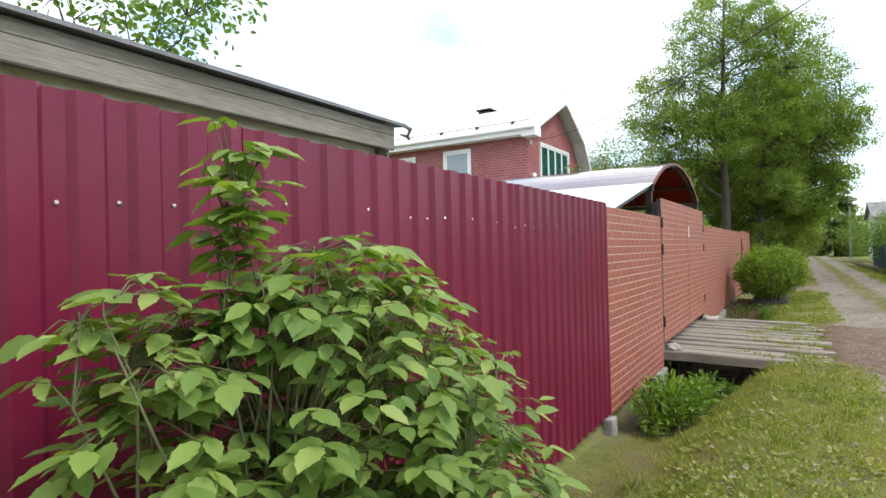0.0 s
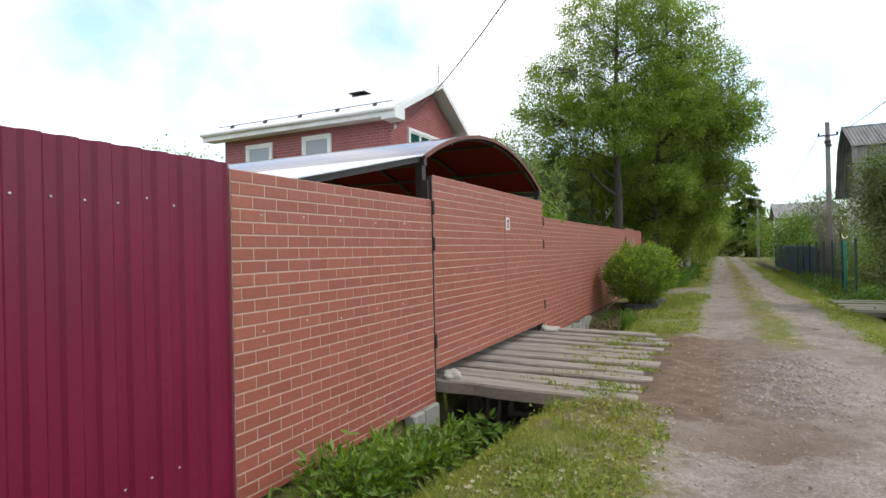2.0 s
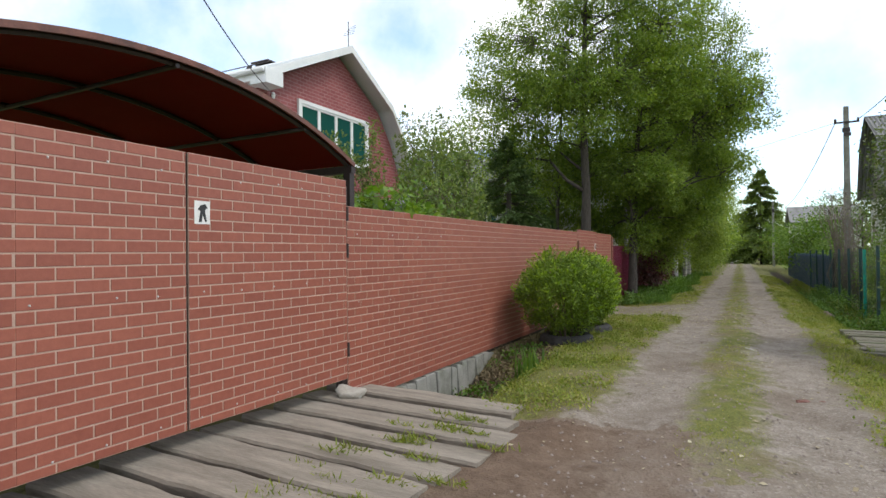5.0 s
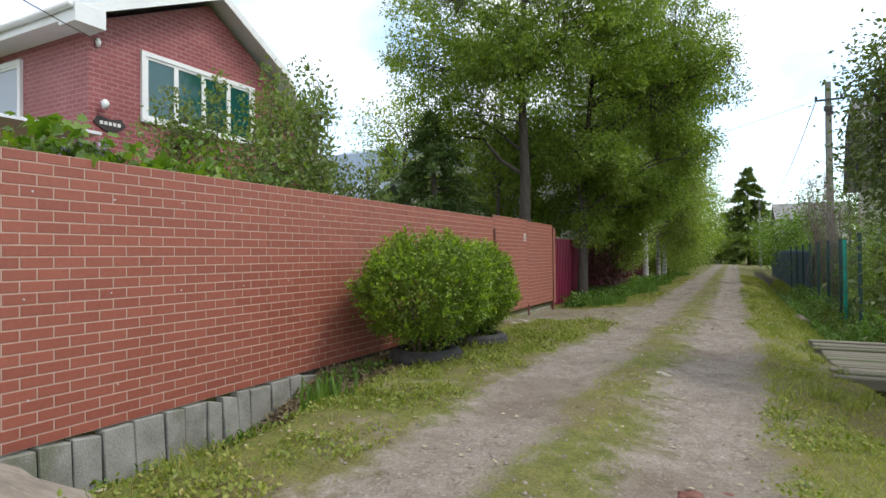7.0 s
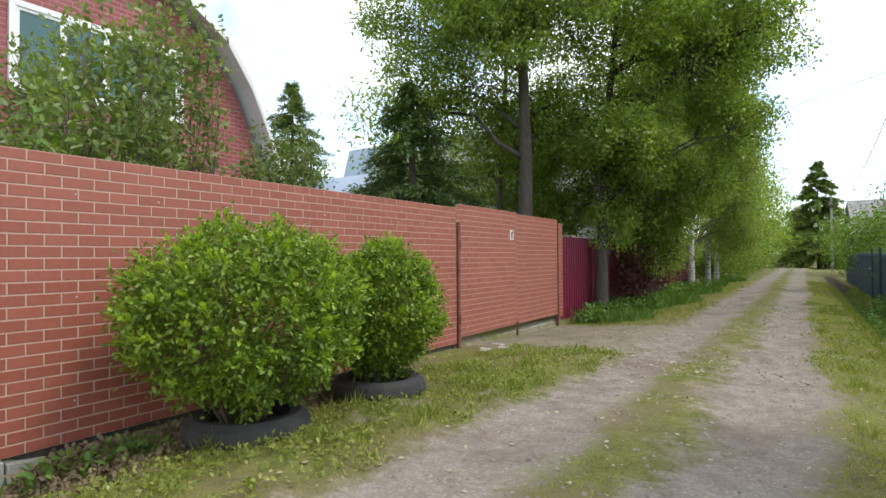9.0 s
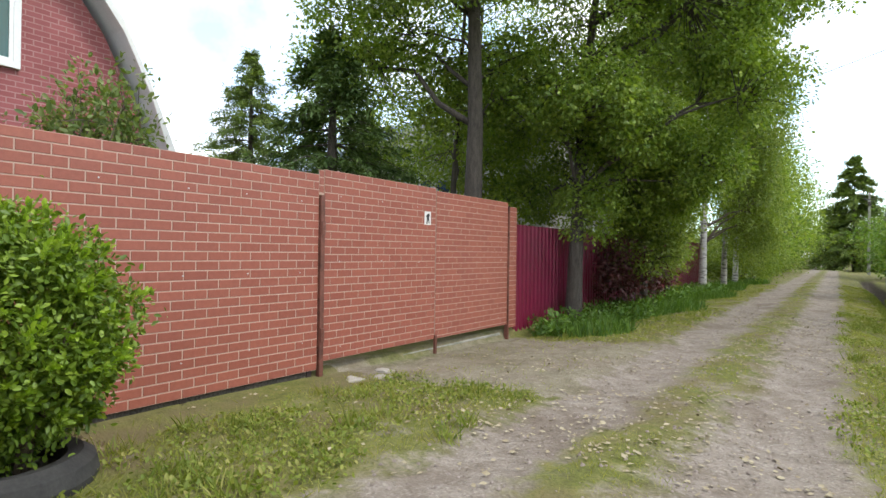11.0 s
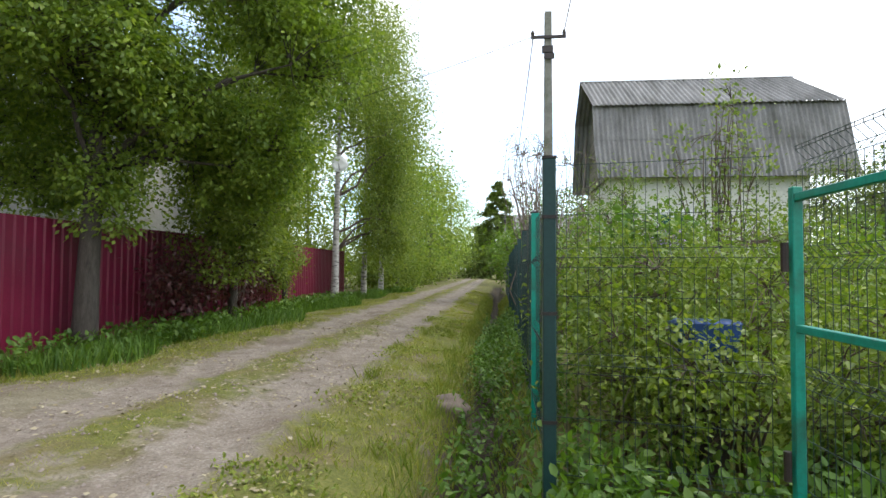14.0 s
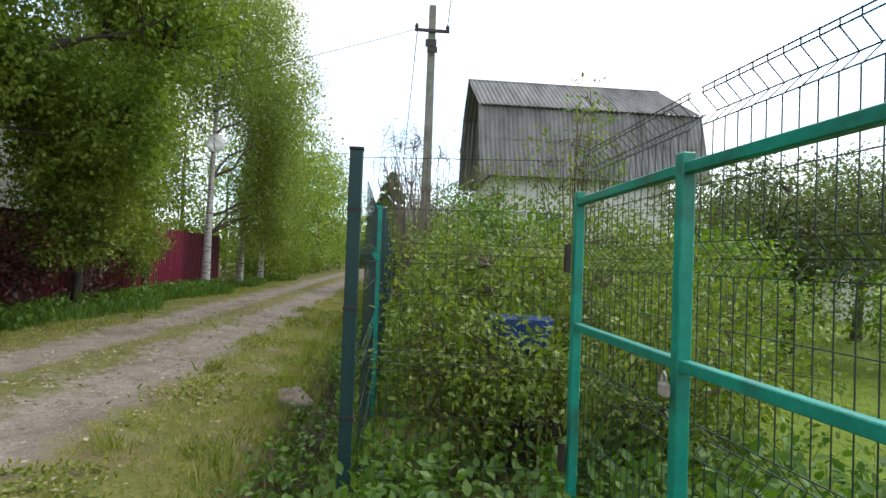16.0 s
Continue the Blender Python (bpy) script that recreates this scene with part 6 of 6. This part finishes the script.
for x, y, h, w in ((12.6, 29.5, 3.2, 2.0), (15.5, 31.5, 3.6, 2.3), (13.6, 33.5, 3.6, 2.2), (18.6, 31.0, 3.0, 1.9), (19.5, 38, 4.0, 2.6), (22, 33, 3.4, 2.4), (23.5, 29.0, 3.0, 2.2)):
    tree("apple_tree", "spreading apple tree on the garden lawn", "tree", [(x, y, -0.15), (x + 0.1, y, 0.9), (x - 0.1, y, 1.8), (x, y, 2.6)], 0.09, [(x, y, h * 0.64, w * 0.8, w * 0.8, h * 0.34), (x + 0.6, y - 0.5, h * 0.5, w * 0.6, w * 0.6, h * 0.26)], [170, 90], 44, 0.075, L_apple, M_bark, 0.19, RHOMB, 10, "apple trees", flat=0.5)
shrub("garden_shrub", "dark leafy bush on the lawn", "bush", (12.0, 25.6, -0.15), [(12.0, 25.6, 0.45, 0.6, 0.6, 0.55)], [50], 22, 0.08, L_weed, M_twig, 0.14)
for x, y, h, w in ((9.5, 47, 5, 3), (14, 49, 6, 3.6), (20, 47, 6, 3.6), (27, 44, 7, 4), (30, 36, 6, 4), (34, 30, 7, 4.4), (7.6, 54, 4, 2.2), (7.2, 48, 3, 1.6), (36, 22, 7, 4.2), (28, 24, 4.5, 3), (8.2, 70, 5, 3)):
    tree("garden_tree", "leafy tree closing the far gardens", "tree", [(x, y, -0.15), (x, y, h * 0.3), (x, y, h * 0.8)], 0.1, [(x, y, h * 0.55, w, w * 0.9, h * 0.45)], [130], 34, 0.15, L_vine if x < 10 else L_fruit, M_bark, 0.36, RHOMB, 7, "garden trees")
for x, y, h in ((7.0, 36.5, 1.9), (7.2, 40.5, 2.2), (7.0, 44.0, 2.0), (7.1, 50.5, 2.0)):
    shrub("garden_shrub", "light green shrub behind the picket fence", "bush", (x, y, -0.15), [(x, y, h * 0.5, 0.8, 1.5, h * 0.5)], [80], 24, 0.10, L_vine, M_twig, 0.2, RHOMB, 8, "shrubs behind the fence")
for x, y, h, w in ((-16, 44, 9, 4), (-24, 40, 9, 5), (-30, 30, 9, 5), (-22, 24, 7, 4), (-26, 12, 8, 5), (-18, 2, 7, 4), (-10, 52, 10, 4), (-5, 60, 10, 4), (-3.5, 48, 9, 3)):
    tree("garden_tree", "leafy tree in the far yards", "tree", [(x, y, -0.1), (x, y, h * 0.3), (x, y, h * 0.85)], 0.14, [(x, y, h * 0.6, w * 0.8, w * 0.8, h * 0.4)], [120], 30, 0.19, L_maple, M_bark, 0.42, RHOMB, 7, "yard trees")


for x, y, h, w in ((-2.5, 46, 3.2, 1.8), (-2.0, 50, 3.4, 2.0), (-1.6, 55, 3.4, 2.0), (-1.2, 61, 3.2, 2.2), (-1.0, 68, 3.2, 2.4), (0.2, 47.5, 1.5, 1.0), (0.6, 53, 1.6, 1.0), (0.5, 60, 1.8, 1.2), (0.8, 70, 2.0, 1.4), (5.0, 96, 3.0, 2.6), (8.0, 84, 3.4, 2.6), (1.0, 86, 3.0, 2.2)):
    shrub("hedge_bush", "dense green bush along the lane", "bush", (x, y, -0.1), [(x, y, h * 0.5, w, w * 1.4, h * 0.52)], [110], 26, 0.16, L_birch, M_twig, 0.3, RHOMB, 8, "bushes along the lane")

# the woods on the horizon
ang = RNG.uniform(0, 2 * math.pi, 3400)
rad_ = RNG.uniform(120, 170, 3400)
top_ = 5.5 + 1.5 * np.sin(ang * 9) + 1.2 * np.sin(ang * 23 + 1)
cen = np.stack([np.cos(ang) * rad_ + 3, np.sin(ang) * rad_ + 20, RNG.uniform(0, 1, 3400) ** 0.8 * top_], axis=1)
woods = thing("far_woods", "green woods along the horizon", "woods", kind="stuff")
foliage("tree_line", cen, 14, 1.1, 1.4, L_maple, woods, RHOMB, 0.2, 0.8)

# ---- grass, weeds and litter ----
def scatter(n, x0, x1, y0, y1, keep):
    x, y = RNG.uniform(x0, x1, n), RNG.uniform(y0, y1, n)
    ok = keep(x, y)
    return x[ok], y[ok]


def value_noise(x, y, s):
    return np.sin(x * s + 1.3 * np.sin(y * s * 0.7)) * np.sin(y * s * 1.1 + 1.9 * np.sin(x * s * 0.6 + 2))


def grass_on(x, y):
    """Where turf grows: off the ruts, thin on the aprons."""
    nz = value_noise(x, y, 2.7) * 0.12 + value_noise(x, y, 7.0) * 0.07
    xx = x + nz
    rut = (np.abs(xx - 2.68) < 0.46) | (np.abs(xx - 4.06) < 0.44)
    mid = (np.abs(xx - 3.36) < 0.3) & (y < 12.3)
    apron = (xx < 2.3) & (np.abs(y - 24.3 + nz * 3) < 1.8) & (RNG.random(len(x)) < 0.9)
    bridge_ = (xx < 3.0) & (y > 8.7) & (y < 13.1)
    thin = (value_noise(x, y, 1.7) > 0.55) & (RNG.random(len(x)) < np.where(y < 9, 0.35, 0.85))
    bank = ((xx < 1.05) & (y > 12.8) & (y < 17.2) | (xx < 0.6) & (y > 17.0) & (y < 22.0)) & (RNG.random(len(x)) < 0.92)
    return ~(rut | mid | apron | bridge_ | thin | bank)


def blades(name, label, x, y, h0, h1, material=None, lean=0.5):
    p = np.stack([x, y, rough_z(x, y) - 0.005], axis=1)
    along = np.stack([RNG.normal(size=len(x)) * lean, RNG.normal(size=len(x)) * lean, np.ones(len(x))], axis=1)
    nrm = RNG.normal(size=(len(x), 3)) * np.array([1, 1, 0.1])
    v, f = leaf_arrays(p, along, nrm, RNG.uniform(h0, h1, len(x)), BLADE)
    tagged(new(name, array_mesh(name, v, f, material or L_turf)), label, "grass", kind="stuff")


x1_, y1_ = scatter(110000, 0.25, 2.3, -1, 46, grass_on)
x0_, y0_ = scatter(30000, 0.7, 2.3, 2.5, 8.7, grass_on)
x2_, y2_ = scatter(34000, 3.0, 3.75, 12, 50, lambda a, b: grass_on(a, b) & (value_noise(a, b, 1.4) > -0.2))
x3_, y3_ = scatter(90000, 4.4, 5.6, 4, 50, lambda a, b: grass_on(a, b) & ~((a > 5.05) & (b > 18.6) & (b < 21.6)))
blades("verge_grass", "short uneven green verge grass", np.concatenate([x0_, x1_, x3_]), np.concatenate([y0_, y1_, y3_]), 0.025, 0.075, lean=0.8)
blades("track_grass", "short trodden grass between the wheel ruts", x2_, y2_, 0.015, 0.05, lean=0.9)
xt, yt = scatter(30000, 0.15, 2.0, 26.6, 50, lambda a, b: a < 0.8 + 0.55 * value_noise(a, b, 1.1) + 0.5)
blades("tall_grass", "tall green grass at the foot of the trees", xt, yt, 0.09, 0.32, L_weed, 0.35)
xt, yt = scatter(14000, 5.25, 6.3, 21.8, 46, lambda a, b: np.abs(a - 5.75) > 0.12)
blades("tall_grass", "tall green grass along the ditch", xt, yt, 0.07, 0.18, L_grass, 0.4)
xt, yt = scatter(60000, 7.2, 30, 19, 46, lambda a, b: a < 30)
blades("lawn", "green garden lawn", xt, yt, 0.05, 0.13, L_grass, 0.6)


def weeds(label, x, y, size, material, shape, lift=0.12, per=5):
    p = np.stack([x, y, rough_z(x, y)], axis=1)
    p = np.repeat(p, per, axis=0) + RNG.normal(size=(len(p) * per, 3)) * np.array([0.05, 0.05, 0.0]) + np.array([0, 0, 1]) * RNG.uniform(0.005, lift, (len(p) * per, 1))
    along = RNG.normal(size=p.shape) + np.array([0, 0, 0.3])
    v, f = leaf_arrays(p, along, RNG.normal(size=p.shape) * 0.4 + np.array([0, 0, 1]), size * RNG.uniform(0.6, 1.3, len(p)), shape)
    tagged(new("weeds", array_mesh("weeds", v, f, material)), label, "weeds", kind="stuff")


xw, yw = scatter(1300, 0.3, 2.1, 13, 21.6, lambda a, b: (value_noise(a, b, 2.1) > -0.1) & ((a > 1.0) | (value_noise(a, b, 3.3) > 0.3)))
weeds("low broad-leaved weeds on the ditch bank", xw, yw, 0.036, L_grass, OVAL, 0.05, 7)
xw, yw = scatter(5200, 0.7, 2.25, 1.0, 26.0, lambda a, b: (value_noise(a, b, 2.6) > 0.05) & ((b < 8.6) | (b > 13.2)) & (b < 22.4))
weeds("low clover and plantain on the verge", xw, yw, 0.034, L_grass, RHOMB, 0.05, 9)
xw, yw = scatter(4200, 4.4, 5.5, 6.0, 34.0, lambda a, b: (value_noise(a, b, 2.3) > 0.1) & ~((b > 18.4) & (b < 21.8)))
weeds("low clover and plantain along the lane", xw, yw, 0.034, L_grass, RHOMB, 0.05, 9)
xw, yw = scatter(260, 0.12, 0.75, 12.9, 17.0, lambda a, b: value_noise(a, b, 3.1) > -0.15)
weeds("leafy weeds against the concrete slabs", xw, yw, 0.06, L_weed, OVAL, 0.12, 6)
xw, yw = scatter(2200, 0.12, 1.1, 12.9, 17.0, lambda a, b: a < 1.0 + 0.2 * value_noise(a, b, 2.4))
weeds("brown dead leaves in the ditch", xw, yw, 0.045, M_deadleaf, OVAL, 0.02, 3)
xw, yw = scatter(2000, 0.06, 1.1, 15.2, 19.6, lambda a, b: a < 0.75 + 0.3 * value_noise(a, b, 2.2))
weeds("brown dead leaves under the fence", xw, yw, 0.05, M_deadleaf, OVAL, 0.02, 3)
xw, yw = scatter(1700, 0.1, 2.0, 26.4, 40, lambda a, b: a < 1.1 + 0.4 * value_noise(a, b, 1.4))
weeds("leafy weeds beneath the trees", xw, yw, 0.09, L_weed, OVAL, 0.35, 7)
xw, yw = scatter(420, 6.0, 8.0, 22.0, 24.2, lambda a, b: (a < 7.05) & (b > 22.2) | (b > 23.2))
weeds("leafy weeds at the foot of the wire fence", xw, yw, 0.062, L_weed, TOOTHED, 0.30, 12)
xw, yw = scatter(1500, 5.45, 6.5, 21.9, 36, lambda a, b: (a > 5.6) & (value_noise(a, b, 1.6) > -0.5))
weeds("leafy weeds along the ditch", xw, yw, 0.06, L_weed, OVAL, 0.42, 10)
xw, yw = scatter(520, 7.2, 9.4, 20.5, 24.0, lambda a, b: a > 7.25)
weeds("leafy weeds inside the gate", xw, yw, 0.062, L_weed, TOOTHED, 0.4, 12)
shrub("ditch_weeds", "lush green weeds in the ditch by the fence", "weeds", (0.45, 7.2, -0.35), [(0.42, 6.9, -0.05, 0.28, 0.65, 0.24), (0.5, 7.8, -0.15, 0.25, 0.4, 0.18)], [60, 30], 30, 0.085, L_vine, M_twig, 0.065, (OVAL[0] * np.array([1, 0.6, 1]), OVAL[1]), 8, stem_r=0.004, droop=-0.4)
shrub("ditch_weeds", "dark nettles beneath the plank bridge", "weeds", (0.6, 8.9, -0.55), [(0.6, 8.7, -0.28, 0.35, 0.2, 0.16)], [20], 16, 0.09, L_weed, M_twig, 0.06, TOOTHED, 5, stem_r=0.005)
iris = thing("iris_clump", "clump of sword-like green leaves in the ditch", "plant", at=(0.98, 15.58, zat(0.98, 15.58)))
pi = RNG.normal(size=(64, 3)) * np.array([0.10, 0.15, 0])
v, f = leaf_arrays(pi, RNG.normal(size=(64, 3)) * 0.16 + np.array([0, 0, 1]), RNG.normal(size=(64, 3)) * np.array([1, 1, 0]), RNG.uniform(0.26, 0.46, 64), (BLADE[0] * np.array([1, 1.5, 0.6]), BLADE[1]))
o = new("leaves", array_mesh("leaves", v, f, L_weed))
o.parent = iris

xl, yl = scatter(2600, 0.1, 5.3, 12, 40, lambda a, b: value_noise(a, b, 1.9) > -0.3)
xm, ym = scatter(4200, 1.2, 4.9, 21, 33, lambda a, b: value_noise(a, b, 1.3) > -0.2)
xs, ys = scatter(1500, 0.8, 2.3, 3, 8.9, lambda a, b: value_noise(a, b, 2.2) > -0.2)
xl, yl = np.concatenate([xl, xm, xs]), np.concatenate([yl, ym, ys])
pl = np.stack([xl, yl, rough_z(xl, yl) + 0.012], axis=1)
v, f = leaf_arrays(pl, RNG.normal(size=pl.shape) * np.array([1, 1, 0.15]), RNG.normal(size=pl.shape) * 0.3 + np.array([0, 0, 1]), RNG.uniform(0.02, 0.055, len(pl)), RHOMB)
tagged(new("leaf_litter", array_mesh("leaf_litter", v, f, M_litter)), "pale fallen leaves scattered on the lane", "leaves", kind="stuff")

# taller tufts along the verges and on the bridge edge
xc, yc = scatter(420, 0.4, 5.3, 1, 34, lambda a, b: grass_on(a, b) & (np.abs(a - 3.36) > 0.5))
xk, yk = np.repeat(xc, 34) + RNG.normal(size=len(xc) * 34) * 0.05, np.repeat(yc, 34) + RNG.normal(size=len(xc) * 34) * 0.05
blades("grass_tufts", "taller green grass tufts on the verges", xk, yk, 0.06, 0.17, L_grass, 0.5)

xc, yc = RNG.uniform(0.9, 2.0, 44), RNG.uniform(8.95, 12.9, 44)
xk, yk = np.repeat(xc, 60) + RNG.normal(size=44 * 60) * 0.09, np.repeat(yc, 60) + RNG.normal(size=44 * 60) * 0.02
pk = np.stack([xk, yk, np.full(len(xk), 0.10)], axis=1)
v, f = leaf_arrays(pk, RNG.normal(size=pk.shape) * np.array([0.9, 0.9, 0.3]) + np.array([0, 0, 0.9]), RNG.normal(size=pk.shape), RNG.uniform(0.03, 0.085, len(pk)), (BLADE[0] * np.array([1, 2.2, 1]), BLADE[1]))
tagged(new("grass_tufts", array_mesh("grass_tufts", v, f, L_grass)), "low grass tufts in the gaps of the plank bridge", "grass", kind="stuff")

# gravel: rough little wedges
tet = np.array([(-0.5, -0.4, 0), (0.5, -0.45, 0), (0.4, 0.5, 0), (-0.45, 0.4, 0), (-0.25, -0.2, 0.45), (0.3, -0.1, 0.5), (0.1, 0.3, 0.4)])
tef = np.array([(0, 1, 5), (0, 5, 4), (1, 2, 5), (2, 6, 5), (2, 3, 6), (3, 4, 6), (3, 0, 4), (4, 5, 6)])
xg, yg = scatter(9000, 1.9, 4.7, 2, 40, lambda a, b: (np.abs(a - 3.36) < 1.2))
xh = np.concatenate([xg, RNG.normal(3.32, 0.24, 800), RNG.normal(3.12, 0.18, 600)])
yh = np.concatenate([yg, RNG.normal(10.7, 0.42, 800), RNG.normal(9.4, 0.4, 600)])
ph = np.stack([xh, yh, rough_z(xh, yh) - 0.002], axis=1)
a_ = RNG.uniform(0, 6.28, len(ph))
v, f = leaf_arrays(ph, np.stack([np.cos(a_), np.sin(a_), a_ * 0], axis=1), np.tile([0.0, 0, 1], (len(ph), 1)), np.concatenate([RNG.uniform(0.006, 0.028, len(xg)), RNG.uniform(0.012, 0.036, 1400)]), (tet, tef))
tagged(new("gravel", array_mesh("gravel", v, f, M_gravel)), "grey gravel and small stones on the lane", "gravel", kind="stuff")

lay_bricks()
